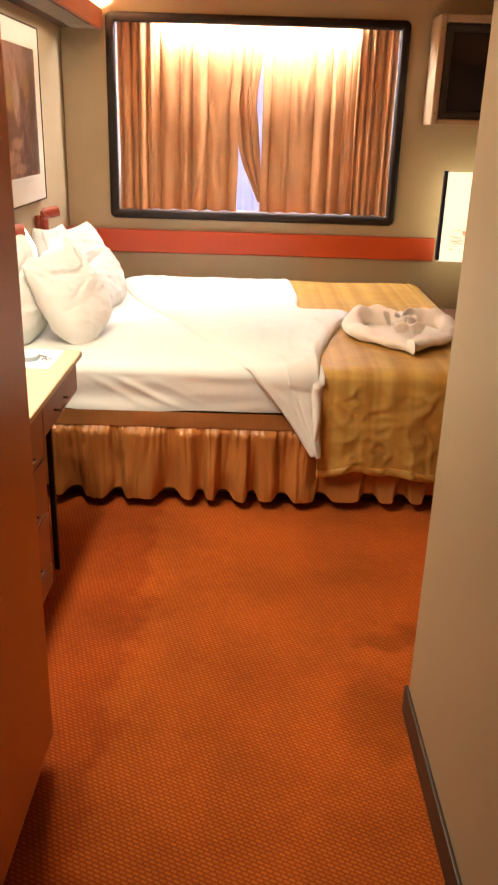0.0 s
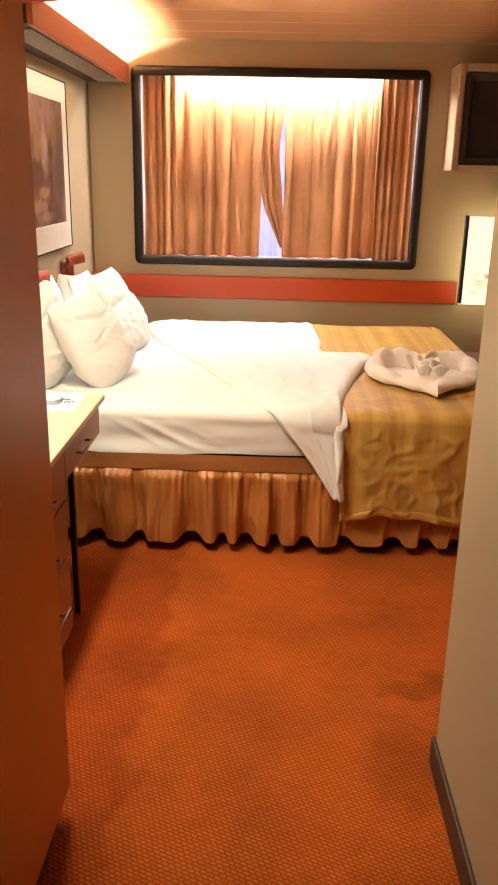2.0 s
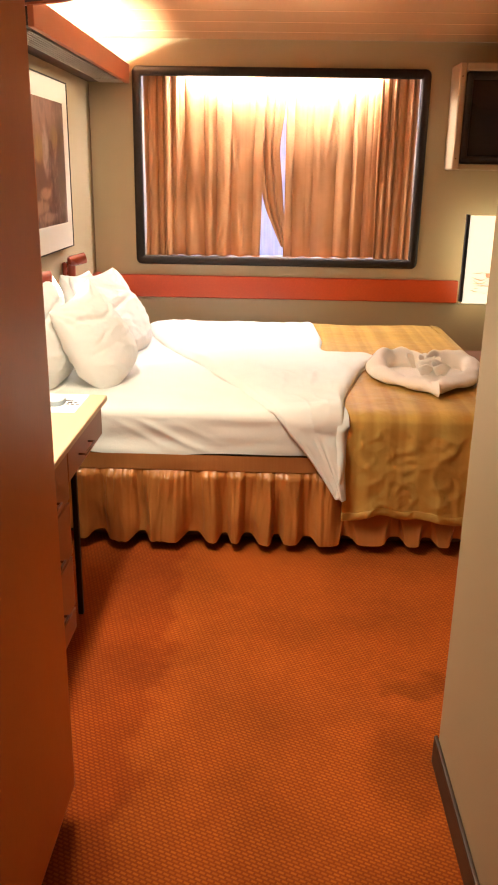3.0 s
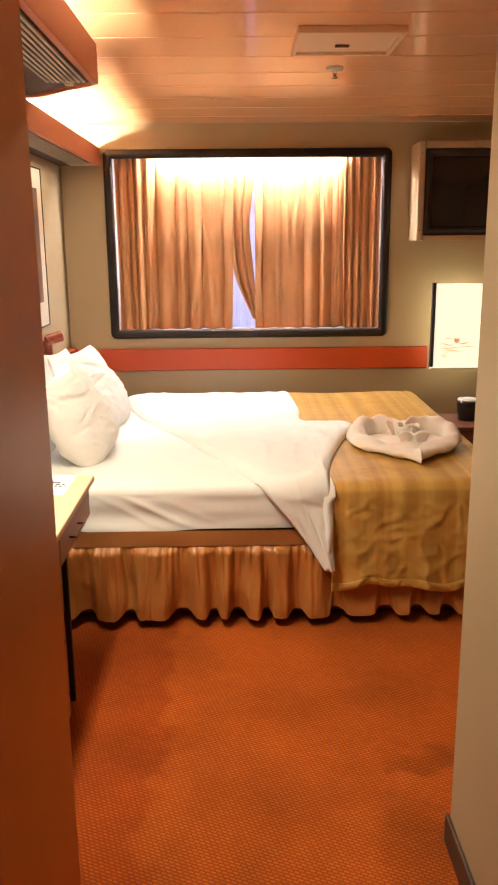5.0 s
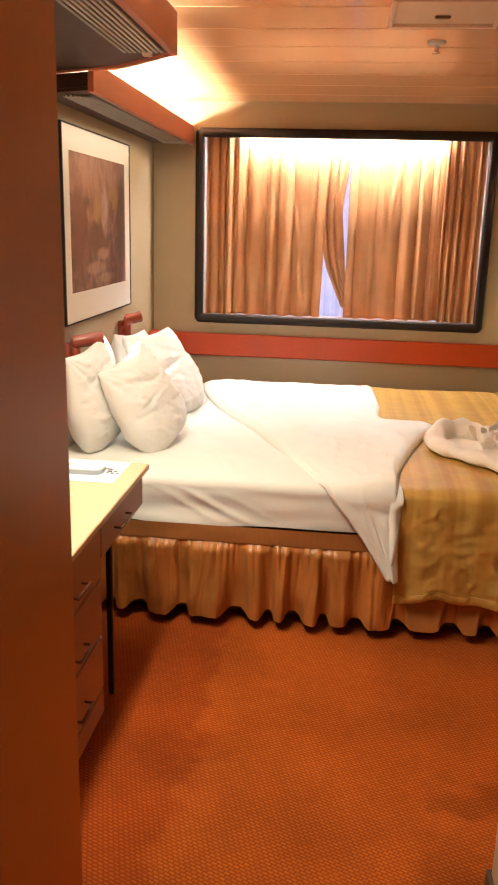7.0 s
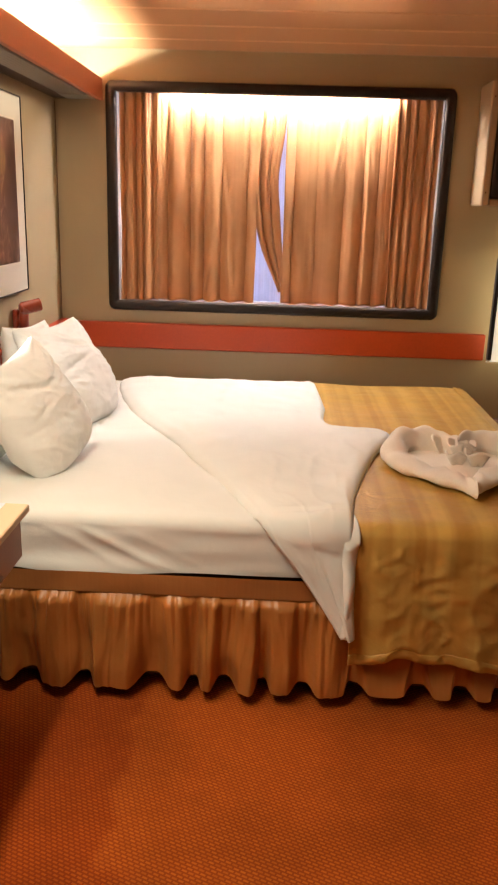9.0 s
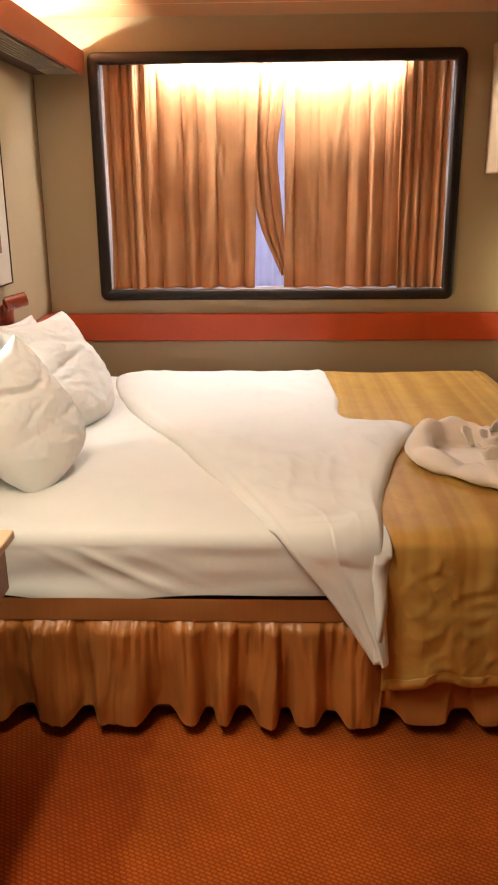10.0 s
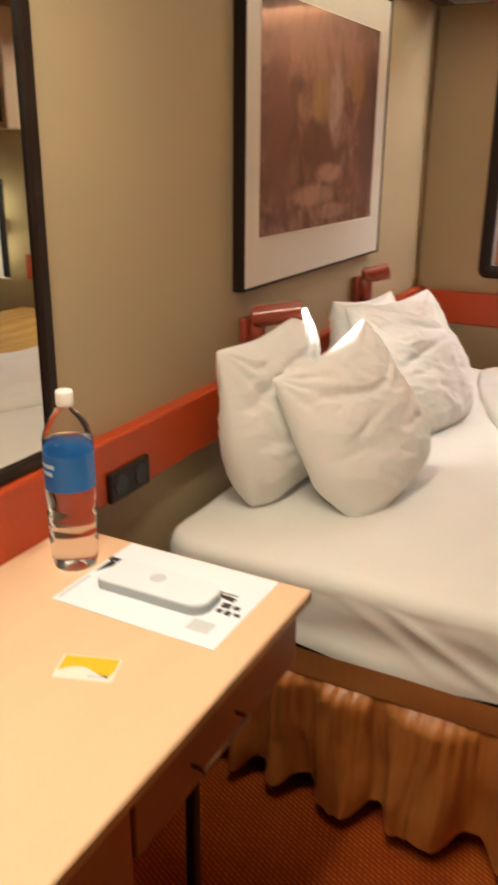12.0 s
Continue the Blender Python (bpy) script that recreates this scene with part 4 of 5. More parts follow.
def mattress_point(u, v):
    """v runs from the back of the top to the front edge, round it and down the front face to the hem."""
    x = BX0 + (BX1 - BX0) * u
    r = 0.034
    end = smooth01(0, 0.018, u) * smooth01(0, 0.018, 1 - u)
    if v < 0.6:
        k = v / 0.6
        y, z = BY1 + (BY0 + r - BY1) * k, BZ + 0.006 * n3(x * 2, k * 6) + 0.003 * n3(x * 7, k * 20) - 0.020 * (1 - smooth01(0.0, 0.24, k))
    elif v < 0.75:
        a = (v - 0.6) / 0.15 * math.pi / 2
        y, z = BY0 + r - r * math.sin(a), BZ - r + r * math.cos(a)
    else:
        k = (v - 0.75) / 0.25
        hem = 0.383 - 0.016 * math.exp(-((x + 0.13) / 0.16) ** 2)  + 0.004 * n3(x * 4, 3)
        y, z = BY0, BZ - r + (hem - BZ + r) * k
        y -= 0.016 * math.exp(-((x + 0.12) / 0.22) ** 2) * smooth01(0.55, 1, k)
        line = 0.10 + 0.26 * k
        for off, amp in ((0.0, 0.009), (-0.10, 0.004), (0.12, 0.002)):
            y -= amp * math.exp(-((x - line + 0.24 - off) / 0.022) ** 2) * math.sin(math.pi * min(1, k * 0.9 + 0.1))
        y += 0.004 * n3(x * 5, k * 3, 2)
    z -= (1 - end) * 0.035
    gap = max(0.0, 0.11 - (x - BX0))
    y += (0.11 - math.sqrt(max(0.0, 0.11 ** 2 - gap ** 2))) * smooth01(0, 0.4, v)
    return (x, y, z)


bm = bm_grid(130, 90, mattress_point)
for xs in (BX0, BX1):
    bm_grid(30, 8, lambda u, v, xs=xs: (xs + (0.0 if v > 0.2 else (0.004 if xs < 0 else -0.004)), BY0 + (0.11 if xs < 0 else 0.012) + (BY1 - BY0 - 0.11) * u, BZ - 0.03 - (0.13) * v), bm)
part("fitted_sheet", bm, M_SHEET, bed, "white fitted sheet pulled over the mattress", True)
part("mattress", bm_box((BX0 + 0.050, BY0 + 0.046, 0.387), (BX1 - 0.012, BY1 - 0.004, BZ - 0.036), 0.035, 3), M_SHEET, bed, "white mattress", True)

# skirt: flat band, then gathered ruffle along the front and the foot
FRONT_LEN = 2.03


def skirt_path(s, out):
    """A place on the bed's edge: along the front from the head end, round the foot corner and along the foot."""
    r = 0.04
    if s < FRONT_LEN - r:
        return (-0.70 + s, 2.766 - out)
    s2 = s - (FRONT_LEN - r)
    if s2 < r * math.pi / 2:
        a = s2 / r
        return (1.330 - r + (r + out) * math.sin(a), 2.766 + r - (r + out) * math.cos(a))
    return (1.330 + out, 2.766 + r + s2 - r * math.pi / 2)


TOTAL = FRONT_LEN + 1.85
rs = random.Random(21)
# where each loose fold ends along the front, how full it is, and where its ridge lies
PLEATS = [(-0.05, 0.0, 0.5)] + [(x + 0.70, h, p) for x, h, p in ((-0.62, 0.7, 0.5), (-0.50, 0.9, 0.6), (-0.405, 0.7, 0.5), (-0.309, 0.75, 0.45), (-0.131, 1.1, 0.45), (0.062, 1.25, 0.42), (0.187, 0.85, 0.60),
                                                                  (0.281, 0.9, 0.52), (0.388, 1.0, 0.72), (0.503, 1.0, 0.42), (0.657, 1.2, 0.66), (0.847, 1.0, 0.52), (0.975, 0.9, 0.5), (1.10, 0.8, 0.6))]
while PLEATS[-1][0] < TOTAL + 0.1:
    PLEATS.append((PLEATS[-1][0] + rs.uniform(0.090, 0.170), rs.uniform(0.6, 1.15), rs.uniform(0.35, 0.65)))


def folds(s):
    """Height of the loose folds at s: each swells between two gathers, some full, some flat, leaning to one side."""
    for (a, _, _), (b, h, peak) in zip(PLEATS, PLEATS[1:]):
        if s <= b:
            k = min(1.0, max(0.0, (s - a) / (b - a)))
            k = 0.5 * k / peak if k < peak else 0.5 + 0.5 * (k - peak) / (1 - peak)
            return h * (0.5 - 0.5 * math.cos(math.tau * k)) ** (0.55 if h > 1.15 else 0.8)
    return 0.0


GATHERS = [-0.02]
while GATHERS[-1] < TOTAL + 0.1:
    GATHERS.append(GATHERS[-1] + rs.uniform(0.018, 0.042))


def gathers(s):
    """The small tucks under the band."""
    i = int(np.searchsorted(GATHERS, s))
    a, b = GATHERS[max(0, i - 1)], GATHERS[max(1, i)]
    return math.sin(math.pi * min(1.0, max(0.0, (s - a) / (b - a)))) * (0.6 + 0.4 * math.sin(i * 2.4))


def ruffle(u, v):
    s = u * TOTAL
    f = folds(s)
    wide = 0.25 * f + 0.75 * smooth01(0.10, 0.85, f)
    puff = smooth01(0.0, 0.11, v)
    out = 0.003 + 0.014 * gathers(s) * puff * (1 - 0.70 * smooth01(0.06, 0.45, v) - 0.22 * smooth01(0.45, 0.95, v))
    out += wide * (0.026 + 0.034 * smooth01(0.05, 0.95, v)) * puff
    out += 0.008 * n3(s * 9, v * 2.5) * v + 0.015 * n3(s * 19, v * 1.4, 3) * puff + 0.004 * n3(s * 55, v * 2.2, 6) * puff
    tuck = max(0.0, 1 - 4.5 * abs(n3(s * 17, v * 0.6, 41))) + 0.7 * max(0.0, 1 - 4 * abs(n3(s * 34, v * 1.0, 43)))
    out += 0.0052 * tuck * puff * (1 - 0.35 * v) + 0.0012 * max(0.0, 1 - 5 * abs(n3(s * 12 + v * 5, v * 6 - s * 4, 47))) * puff
    out = max(0.0015, out)
    under = smooth01(1.28, 1.36, s)
    out = out * (1 - under) + under * min(out, 0.012 + 0.035 * smooth01(0.70, 1.0, v))
    s2 = s + (0.008 * math.sin(s * 17) + 0.010 * n3(s * 6, v * 2, 1)) * v
    x, y = skirt_path(min(max(s2, 0), TOTAL), out)
    low = 0.062 - 0.024 * min(1.0, wide)
    return (x, y, 0.325 + (low - 0.325) * v)


sk = part("bed_skirt", bm_grid(1500, 30, ruffle), M_SKIRT, bed, "golden-brown satin skirt in loose gathers", True)
part("skirt_band", bm_grid(200, 4, lambda u, v: (*skirt_path(u * TOTAL, 0.010 + 0.002 * v + 0.003 * n3(u * 30, v)), 0.381 - 0.061 * v)), M_BAND, sk, "flat satin band at the top of the skirt", True)

# ---- gold bedspread ----
DROP1 = 1.30 + 0.70


def spread_drop(s, v):
    """The hanging part: v from the rounded edge of the bed down to the hem."""
    w = 0.007 * math.sin(s * 27) + 0.005 * math.sin(s * 49 + 1) + 0.007 * n3(s * 6, v * 2)
    if v < 0.2:
        a = v / 0.2 * math.pi / 2
        out = -0.052 + 0.077 * math.sin(a)
        z = 0.562 - 0.040 * (1 - math.cos(a))
    else:
        q = (v - 0.2) / 0.8
        low = 0.158 + 0.012 * math.sin(s * 13 + 0.7) + 0.008 * math.sin(s * 31)
        out = 0.027 + 0.026 * q + w * q + (0.007 * n3(s * 9, q * 2.2, 4) + 0.002 * n3(s * 24, q * 9, 9) + 0.0050 * max(0.0, 1 - abs(n3(s * 6 + q * 2.2, q * 3.0 - s * 5, 21)) * 6) + 0.0040 * max(0.0, 1 - abs(n3(s * 9 - q * 3, q * 4 + s * 8, 31)) * 5)) * smooth01(0, 0.15, q)
        z = 0.522 + (low - 0.522) * q
    x, y = skirt_path(s, out)
    return (x, y, z)


def spread_front(u, v):
    if v < 0.66:
        k = v / 0.66
        x = 0.585 + (1.300 - 0.585) * u + 0.051 * (1 - u) * smooth01(0.80, 1.0, k)
        y = 4.702 + (2.810 - 4.702) * k
        calm = smooth01(0, 0.10, 1 - k) * smooth01(0, 0.08, 1 - u)
        return (x, y, 0.562 + (0.007 * n3(x * 3, y * 3) + 0.0015 * n3(x * 9, y * 9)) * calm - 0.02 * (1 - smooth01(0, 0.03, k)) - 0.008 * (1 - smooth01(0, 0.2, k)))
    return spread_drop(0.636 + 0.70 + (1.300 - 0.636) * u, (v - 0.66) / 0.34)


bm = bm_grid(110, 150, spread_front)
bm_grid(190, 51, lambda u, v: spread_drop(DROP1 + (TOTAL - DROP1) * u, v), bm)
bmesh.ops.remove_doubles(bm, verts=bm.verts, dist=0.0006)
spread = thing("bedspread", (0.95, 3.7, 0.56), "striped gold bedspread folded across the foot of the bed", "bedspread")
cover = part("cover", bm, M_GOLD, spread, "", True)
sol = cover.modifiers.new("thick", "SOLIDIFY")
sol.thickness, sol.offset = 0.006, 0


def hem_fold(u, v):
    """The turned and stitched hem, puckered, along the lower edge."""
    s = 0.636 + 0.70 + (TOTAL - 1.336) * u
    x, y, z = spread_drop(s, 0.93 + 0.07 * v)
    dx, dy = np.subtract(skirt_path(s, 0.1), skirt_path(s, 0.0)) * 10
    puff = 0.0035 + 0.006 * math.sin(math.pi * v) * (0.6 + 0.6 * n3(s * 26, 2))
    return (x + dx * puff, y + dy * puff, z - 0.002)


hem = part("hem", bm_grid(420, 8, hem_fold), M_GOLD, spread, "puckered stitched hem", True)
hem.modifiers.new("thick", "SOLIDIFY").thickness = 0.003

# ---- duvet, turned back in a diagonal fold ----
LEFT = [(0.0, -0.400), (0.12, -0.345), (0.213, -0.272), (0.298, -0.175), (0.420, 0.005), (0.580, 0.212), (0.695, 0.345), (0.77, 0.405), (0.843, 0.478), (0.92, 0.545), (1.0, 0.606)]
RIGHT = [(0.0, 0.600), (0.22, 0.618), (0.355, 0.640), (0.385, 0.725), (0.405, 0.830), (0.425, 0.835), (0.47, 0.775), (0.58, 0.690), (0.66, 0.648), (0.74, 0.634), (1.0, 0.648)]


def duvet_point(u, v):
    xl, xr = through_points(LEFT, v), through_points(RIGHT, v)
    x = xl + (xr - xl) * u
    e = min(1.0, (1 - abs(2 * u - 1)) * (xr - xl) / 0.10)
    if u < 0.5:
        e = min(1.0, 2 * u * (xr - xl) / 0.34)
    else:
        e = min(1.0, 2 * (1 - u) * (xr - xl) / (0.10 - 0.06 * smooth01(0.6, 0.72, v)))
    puff = math.sqrt(max(0.0, 1 - (1 - e) ** 2))
    calm = min(1.0, (xr - xl) / 0.25)
    back = smooth01(0, 0.035, v)
    wr = 0.010 * n3(x * 4 + 3, v * 9) + 0.006 * n3(x * 12, v * 26, 5) + 0.0028 * max(0.0, 1 - 5 * abs(n3(x * 5 + v * 6, v * 8 - x * 3, 12))) + 0.0015 * max(0.0, 1 - 5 * abs(n3(x * 11 - v * 9, v * 14 + x * 4, 15))) + 0.009 * math.sin((x * 0.8 + v * 3.2) * 14) * n3(x * 3, v * 5, 8)
    hem = 0.003 * math.exp(-((u - 0.06) / 0.025) ** 2) * smooth01(0.2, 0.3, v)
    t = (0.030 + 0.012 * smooth01(0.62, 0.80, v)) * puff * (0.4 + 0.6 * calm) + wr * min(1.0, e * 1.2) ** 2 * calm + hem * calm
    if v < 0.70:
        k = v / 0.70
        y = 4.705 + (2.800 - 4.705) * k
        flat = 1 - smooth01(0.58, 0.70, v)
        lift = 0.016 * smooth01(0.60, 0.80, x) * smooth01(0.30, 0.40, v) * flat
        return (x, y, 0.546 + 0.007 * min(1.0, 3 * e) + (t + lift) * (0.35 + 0.65 * back) - 0.02 * (1 - back) - 0.016 * (1 - smooth01(0.0, 0.20, v)) + 0.012 * smooth01(0.55, 0.66, x) * flat)
    if v < 0.77:
        a = (v - 0.70) / 0.07 * math.pi / 2
        r = 0.045 + t
        return (x, 2.800 - r * math.sin(a), 0.503 + r * math.cos(a))
    k = (v - 0.77) / 0.23
    fold = 0.0035 * math.sin(u * 26 + k * 4 + 3 * n3(u * 4, k * 2, 6)) * smooth01(0, 0.3, k) + 0.006 * math.sin(u * 9 + k * 2.5) * k + 0.006 * n3(u * 5, k * 4) + 0.003 * math.sin(u * 14 - k * 9) * smooth01(0, 0.2, k)
    return (x, 2.755 - t - 0.062 * k - fold * puff * calm, 0.503 - 0.262 * k)


duvet = thing("duvet", (0.2, 3.7, 0.55), "white cotton duvet turned back in a diagonal fold", "duvet")
ob = part("cover", bm_grid(90, 190, duvet_point), M_DUVET, duvet, "", True)
sol = ob.modifiers.new("thick", "SOLIDIFY")
sol.thickness, sol.offset = 0.010, -1


def duvet_seam(u, v):
    """A narrow stitched border just inside the turned-back edge."""
    x, y, z = duvet_point(0.018 + 0.030 * u, 0.10 + 0.60 * v)
    return (x, y, z + 0.0016)


part("stitched_border", bm_grid(4, 150, duvet_seam), M_DUVET, duvet, "narrow stitched border of the cover", True)
# edge of the top sheet hanging beside the duvet
def sheet_edge(u, v):
    x = 0.600 + (0.036 + 0.008 * math.sin(v * 6)) * u + 0.010 * v + 0.004 * math.sin(v * 11)
    if v < 0.25:
        a = v / 0.25 * math.pi / 2
        return (x, 2.805 - 0.085 * math.sin(a), 0.505 + 0.066 * math.cos(a))
    k = (v - 0.25) / 0.75
    return (x, 2.716 - 0.040 * k + 0.007 * math.sin(k * 8 + u) - 0.010 * math.sin(math.pi * u) + 0.014 * u * u, 0.505 - (0.262 - 0.045 * u * u) * k)


ob = single("top_sheet", bm_grid(10, 48, sheet_edge), M_SHEET, "edge of a white top sheet hanging over the bedside", "sheet", smooth=True)
sol = ob.modifiers.new("thick", "SOLIDIFY")
sol.thickness = 0.006


# ---- pillows ----
def pillow(at, width, height, thick, turn, lean, tip, seed, label):
    """A plump pillow standing on edge; it faces +x before it is turned, tipped in its own plane and leaned back."""
    def side(sign):
        def fn(a, b):
            u, v = 2 * a - 1, 2 * b - 1
            flat = max(0.0, (1 - abs(u) ** 2.4) * (1 - abs(v) ** 2.4))
            sag = 1 - 0.20 * smooth01(-0.1, 0.9, v) + 0.10 * smooth01(0.1, -0.7, v)
            d = sign * thick / 2 * flat ** 0.5 * sag
            down = max(0.0, -v)
            belly = math.exp(-((v + 0.25) / 0.55) ** 2)
            yy = width / 2 * u * (0.95 + 0.065 * belly + 0.02 * smooth01(0.75, 1.0, v)) * (1 - 0.03 * abs(u * v) ** 6) * (1 - 0.11 * down ** 3)
            zz = height / 2 * v * ((1 - 0.12 * (1 - abs(u) ** 1.9) - 0.03 * abs(u * v) ** 6) if v > 0 else (1 - 0.14 * abs(u) ** 3))
            wr = flat ** 0.3 * (0.013 * n3(u * 1.7 + seed, v * 2.4, seed) + 0.006 * n3(u * 4 + seed, v * 5, seed * 2.0))
            deep = (1 - u * u) * (sign > 0)
            wr += 0.0045 * flat ** 0.3 * max(0.0, 1 - 4 * abs(n3(u * 2.2 + seed, v * 5 + u * 1.5, 27))) + 0.0015 * flat ** 0.3 * max(0.0, 1 - 4 * abs(n3(u * 5 + seed, v * 9 - u * 2, 37)))
            wr -= 0.0026 * flat ** 0.25 * max(0.0, 1 - abs(n3(u * 1.8 + seed, v * 4.2 + 0.8 * u, 7)) * 8)
            wr -= 0.0006 * flat ** 0.25 * max(0.0, 1 - abs(n3(u * 4 + seed, v * 7 - 1.5 * u, 17)) * 6)
            fold = -0.013 * math.exp(-((v - 0.45 - 0.14 * math.sin(u * 3 + seed)) / 0.075) ** 2) * deep
            fold -= 0.013 * math.exp(-((v - 0.10 - 0.22 * u) / 0.05) ** 2) * deep * (0.5 + 0.5 * math.sin(u * 4 + seed))
            ear = 1 - min(1.0, math.hypot(abs(u) - 1, v - 1) / 0.9)
            fold += sign * 0.010 * max(0.0, ear) * flat ** 0.3 * math.sin(math.atan2(v - 1.02, abs(u) - 1.02) * 16 + seed)
            fold += sign * 0.003 * flat ** 0.3 * (abs(n3(u * 3 + seed, v * 7, 5)) - 0.2)
            fold -= 0.008 * math.exp(-((v + 0.25 + 0.10 * u) / 0.05) ** 2) * deep * (0.5 + 0.5 * math.cos(u * 5 + seed))
            return (d + sign * wr + fold, yy, zz)
        return fn
    bm = bm_grid(72, 72, side(1))
    bm_grid(72, 72, side(-1), bm)
    bmesh.ops.remove_doubles(bm, verts=bm.verts, dist=0.0008)
    ob = single("pillow", bm, M_PILLOW, label, "pillow", "bed pillows", True)
    ob.matrix_world = pose(*at) @ pose(0, 0, 0, 0, 0, turn) @ pose(0, 0, 0, 0, -lean, 0) @ pose(0, 0, height / 2) @ pose(0, 0, 0, tip)
    return ob


pillow((-0.555, 3.178, 0.540), 0.470, 0.425, 0.17, -3, 9, 4, 1.3, "plump white pillow leaning on the wall behind another")
pillow((-0.302, 3.208, 0.540), 0.425, 0.425, 0.19, -17, 27, 13, 4.1, "plump white pillow leaning on the pillow behind it")
pillow((-0.547, 3.885, 0.540), 0.490, 0.395, 0.16, -3, 13, -4, 6.7, "plump white pillow leaning on the wall behind another")
pillow((-0.325, 3.820, 0.540), 0.480, 0.455, 0.18, -16, 31, 0, 9.2, "plump white pillow leaning on the pillow behind it")

# ---- folded towel on the bedspread ----
tow = thing("folded_towel", (1.02, 3.22, 0.57), "cream towel rolled into a heart shape on the bed", "towel")


def heart(a):
    """Heart outline; a runs once round, starting at the dip between the lobes at the back."""
    x = math.sin(a) ** 3
    y = (13 * math.cos(a) - 5 * math.cos(2 * a) - 2 * math.cos(3 * a) - math.cos(4 * a)) / 16
    return x, y


def towel_point(u, v):
    a = u * math.tau
    hx, hy = heart(a)
    cx, cy = 1.015 + 0.235 * hx, 3.235 + 0.27 * hy * (1.0 if hy > 0 else 0.92)
    rise = 0.044 + 0.050 * smooth01(-0.3, 0.8, hy) + 0.014 * n3(hx * 4, hy * 4)
    ins = Vector((1.015 - cx, 3.235 - cy)).normalized()
    w = 0.050 - 0.010 * smooth01(-0.3, 0.8, hy) + 0.014 * n3(hx * 5, hy * 5, 3)
    b = v * math.tau
    off = w * math.cos(b)
    z = 0.572 + rise * 0.5 + rise * (0.62 if math.sin(b) > 0 else 0.5) * math.sin(b) + 0.005 * n3(u * 34, v * 5) + 0.003 * math.sin(u * 90 + v * 9) * (hy < 0)
    return (cx + ins.x * (off + 0.03), cy + ins.y * (off + 0.03), z)


part("rolled_rim", bm_grid(120, 18, towel_point), M_TOWEL, tow, "thick rolled towel rim", True)


def towel_fill(u, v):
    hx, hy = heart(u * math.tau)
    k = 0.93 * v
    x, y = 1.015 + 0.225 * hx * k, 3.235 + 0.26 * hy * k
    return (x, y, 0.600 + 0.012 * (1 - v) + 0.004 * n3(x * 20, y * 20))


part("flat_middle", bm_grid(80, 12, towel_fill), M_TOWEL, tow, "", True)
for i, (x, y, s) in enumerate(((0.985, 3.33, 1.0), (1.030, 3.27, 1.1), (1.065, 3.20, 0.9), (1.0, 3.21, 0.8), (1.05, 3.32, 0.8))):
    def ruff(u, v, x=x, y=y, s=s, i=i):
        a = u * 3.6 + i
        r = s * (0.016 + 0.034 * v)
        return (x + r * math.cos(a), y + r * math.sin(a) * 0.8, 0.604 + s * 0.056 * v + 0.008 * math.sin(a * 3))
    ob = part("pleat", bm_grid(18, 5, ruff), M_TOWEL, tow, "small pleated towel corner", True)
    sol = ob.modifiers.new("thick", "SOLIDIFY")
    sol.thickness = 0.006

# ---- things on the desk ----
DZ = 0.675
bt = thing("water_bottle", (-0.603, 2.402, DZ), "clear plastic water bottle with a blue label", "bottle")
C = (-0.603, 2.402, DZ + 0.001)
prof = [(r * 0.90, z * 0.94) for r, z in [(0.0, 0.004), (0.026, 0.000), (0.040, 0.004), (0.044, 0.020), (0.045, 0.035), (0.0425, 0.040), (0.0455, 0.047), (0.0465, 0.058), (0.0425, 0.066), (0.0465, 0.074), (0.0465, 0.086), (0.0425, 0.094), (0.0465, 0.102), (0.0465, 0.114), (0.0425, 0.122), (0.0465, 0.130), (0.047, 0.152),
        (0.0455, 0.158), (0.0455, 0.226), (0.047, 0.232), (0.046, 0.250), (0.039, 0.272), (0.028, 0.290), (0.0155, 0.303), (0.0135, 0.310), (0.0135, 0.318)]]
outer = part("bottle_wall", bm_lathe(prof, C, 40), M_PET, bt, "clear ribbed plastic", True)
outer.visible_shadow = False
wat = part("water", bm_lathe([(0.0, 0.006)] + [(r - 0.0015, z + 0.002) for r, z in prof[1:20]] + [(0.0395, 0.229), (0.0, 0.229)], C, 40), M_WATER, bt, "clear water", True)
wat.visible_shadow = False
lab = part("label", bm_grid(48, 2, lambda u, v: (C[0] + 0.0424 * math.cos(u * math.tau), C[1] + 0.0424 * math.sin(u * math.tau), C[2] + 0.150 + 0.062 * v), close_u=True), M_LABEL, bt, "blue paper label", True)
for z, w in ((0.191, 0.9), (0.178, 0.8)):
    part("label_line", bm_grid(10, 1, lambda u, v, z=z, w=w: (C[0] + 0.0428 * math.cos(radians(-135) + u * w), C[1] + 0.0428 * math.sin(radians(-135) + u * w), C[2] + z + 0.007 * v)), M_PALE, lab, "pale unreadable lettering")
part("cap", bm_lathe([(0.0, 0.315), (0.0130, 0.315), (0.0144, 0.312), (0.0144, 0.293), (0.0135, 0.289), (0.0, 0.289)], C, 24), M_CAP, bt, "white screw cap", True)

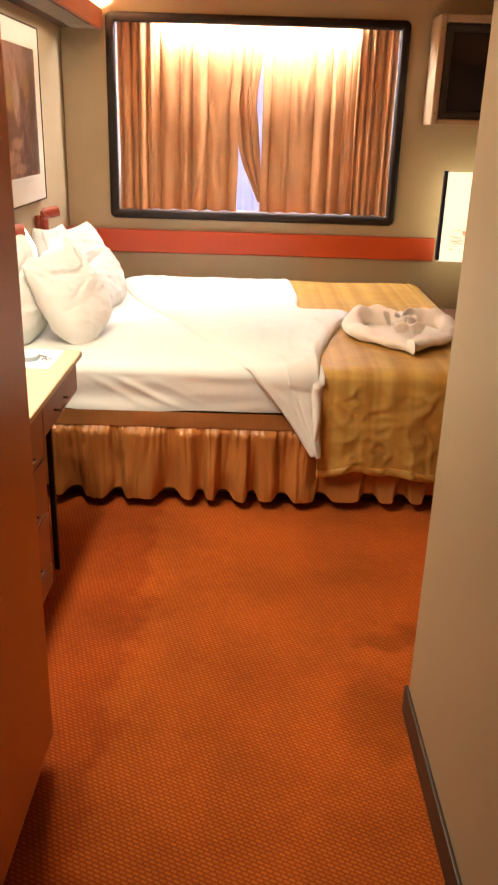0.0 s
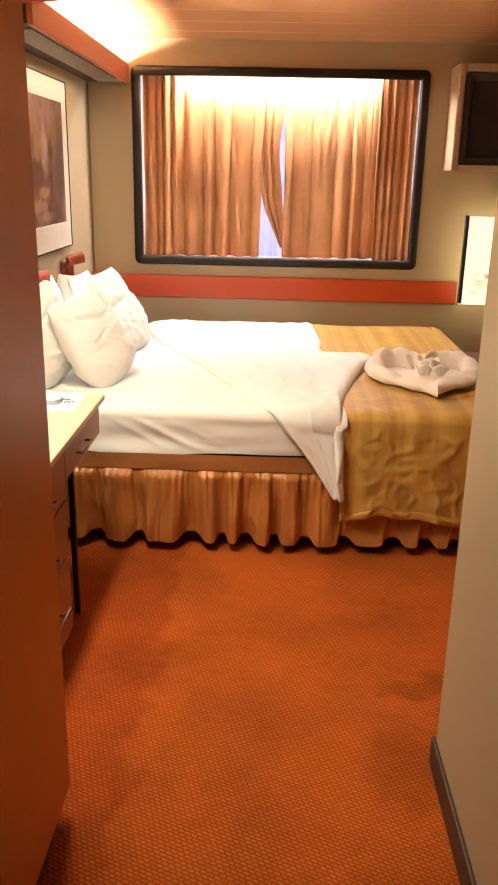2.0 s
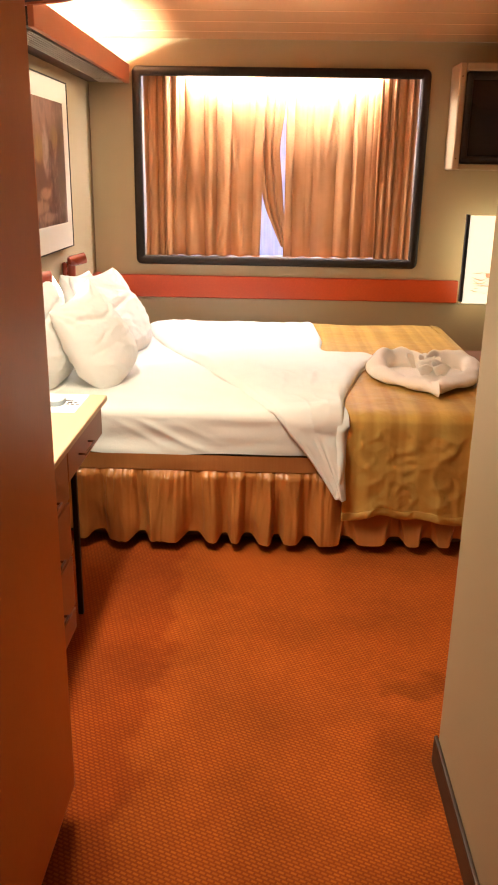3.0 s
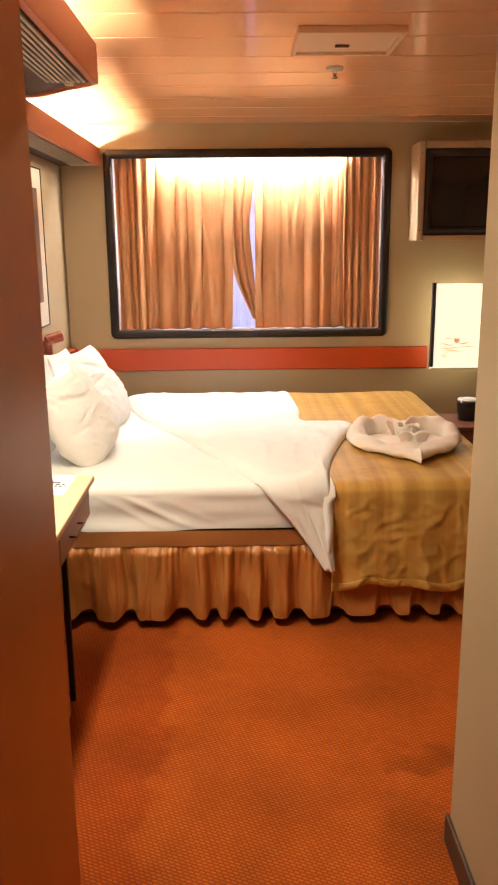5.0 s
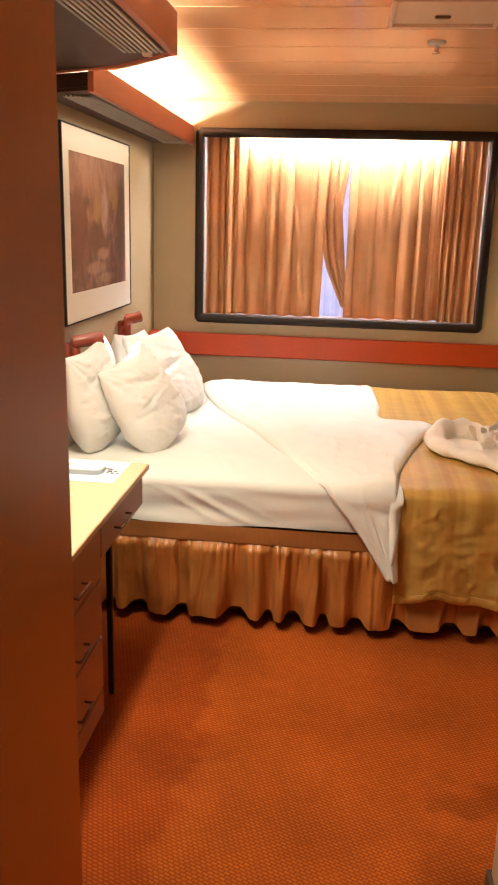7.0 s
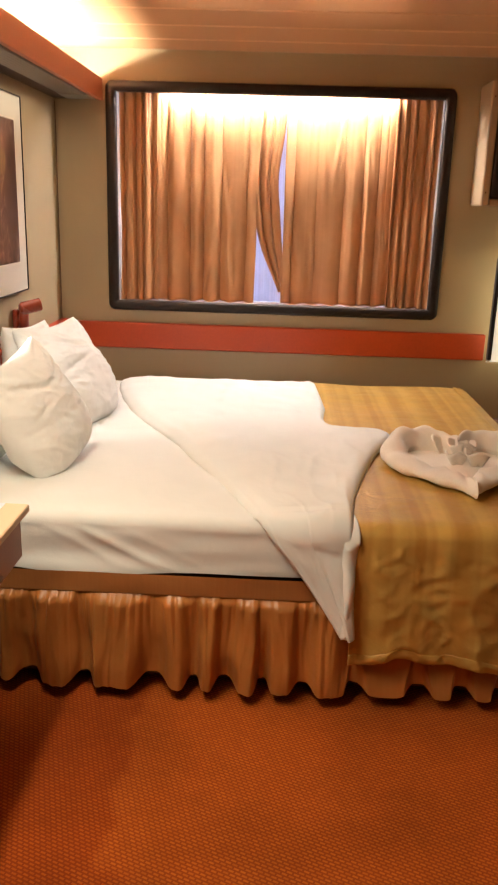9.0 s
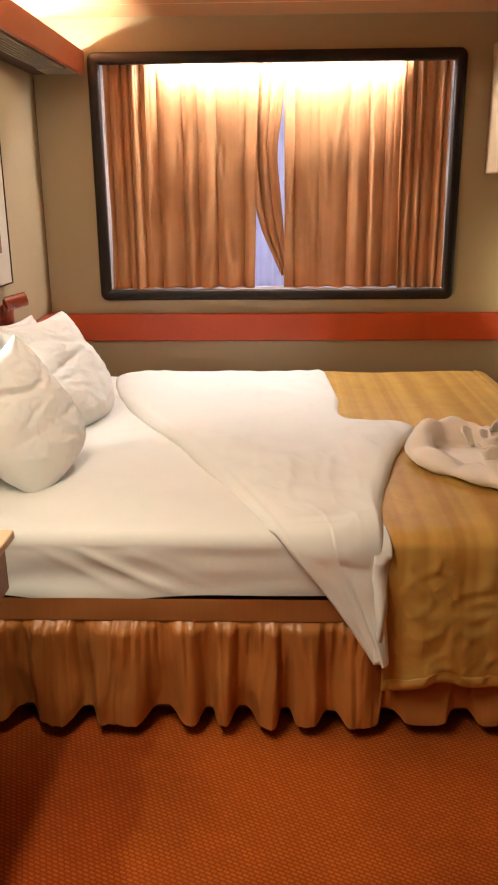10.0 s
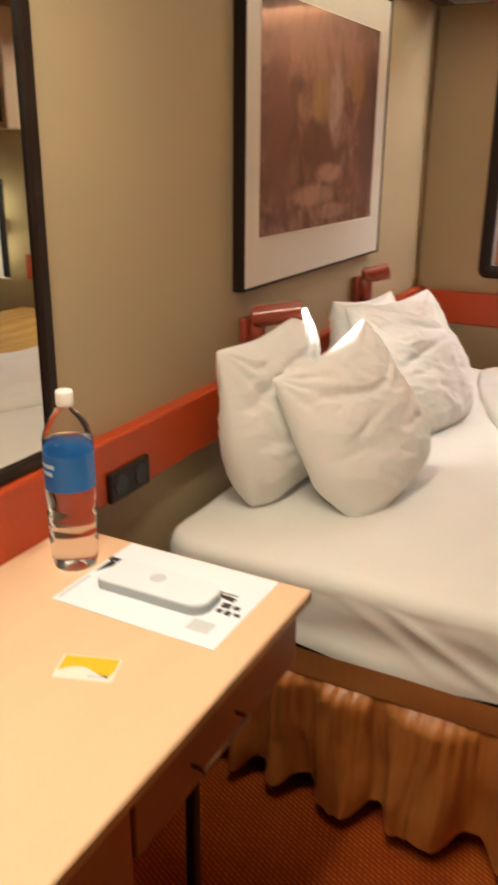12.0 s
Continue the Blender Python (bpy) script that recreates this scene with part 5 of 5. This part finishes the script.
pap = thing("paper_sheet", (-0.415, 2.390, DZ), "white printed sheet lying on the desktop", "paper")
part("sheet", bm_box((-0.563, 2.290, DZ + 0.0005), (-0.262, 2.512, DZ + 0.0015)), M_PAPER, pap)
for x0, x1, y0, y1, mat_ in ((-0.312, -0.296, 2.398, 2.412, M_INK), (-0.291, -0.280, 2.400, 2.410, M_INK), (-0.312, -0.302, 2.382, 2.392, M_INK), (-0.297, -0.286, 2.380, 2.392, M_INK), (-0.281, -0.270, 2.383, 2.391, M_INK), (-0.340, -0.300, 2.436, 2.439, M_INK), (-0.558, -0.552, 2.300, 2.380, M_INKGREY), (-0.33, -0.29, 2.32, 2.35, M_INKGREY), (-0.562, -0.530, 2.440, 2.452, M_INK)):
    part("printed_line", bm_box((x0, y0, DZ + 0.0015), (x1, y1, DZ + 0.0019)), mat_, pap, "unreadable print")
part("printed_mark", bm_prism([(-0.410, 2.441), (-0.300, 2.418), (-0.298, 2.430)], DZ + 0.0015, DZ + 0.0019), M_INK, pap, "long dark wedge mark")
part("printed_mark", bm_prism([(-0.556, 2.395), (-0.535, 2.435), (-0.556, 2.440)], DZ + 0.0015, DZ + 0.0019), M_INK, pap, "dark corner mark")

cas = thing("white_case", (-0.415, 2.395, DZ + 0.002), "slim white rounded case lying on the paper", "case")


def stadium(x0, x1, y0, y1, r):
    o = []
    for cx, cy, a0 in ((x1 - r, y1 - r, 0), (x0 + r * 0.4, y1 - r * 0.4, 90), (x0 + r * 0.4, y0 + r * 0.4, 180), (x1 - r, y0 + r, 270)):
        rr = r if cx == x1 - r else r * 0.4
        for k in range(7):
            a = radians(a0 + 15 * k)
            o.append((cx + rr * math.cos(a), cy + rr * math.sin(a)))
    return o


part("tray", bm_prism(stadium(-0.522, -0.318, 2.352, 2.432, 0.028), DZ + 0.002, DZ + 0.016), M_CASESIDE, cas, "blue-grey edge")
part("lid", bm_prism(stadium(-0.521, -0.319, 2.353, 2.431, 0.028), DZ + 0.016, DZ + 0.020, 0.0012), M_CASE, cas, "white lid")
part("mark", bm_cyl((-0.43, 2.40, DZ + 0.020), (-0.43, 2.40, DZ + 0.0204), 0.014, seg=20), M_INKGREY, cas, "faint round mark")

card = thing("key_card", (-0.395, 2.170, DZ), "yellow and white plastic key card on the desktop", "card")
CM = pose(-0.395, 2.170, DZ, 0, 0, 20)


def on_card(bm):
    bmesh.ops.transform(bm, matrix=CM, verts=bm.verts)
    return bm


part("card_base", on_card(bm_prism([(x, y) for x, y in stadium(-0.043, 0.043, -0.027, 0.027, 0.004)], 0.0003, 0.0013)), M_CARD, card)
part("yellow_field", on_card(bm_prism([(-0.040, 0.025), (-0.040, -0.010)] + [(-0.040 + 0.08 * i / 12, -0.010 + 0.012 * math.sin(i / 12 * 4.5)) for i in range(1, 12)] + [(0.040, -0.002), (0.040, 0.025)], 0.0013, 0.0017)), M_YELLOW, card, "yellow printed field")
part("printed_line", on_card(bm_box((0.005, -0.021, 0.0013), (0.034, -0.015, 0.0017))), M_INKGREY, card, "unreadable print")
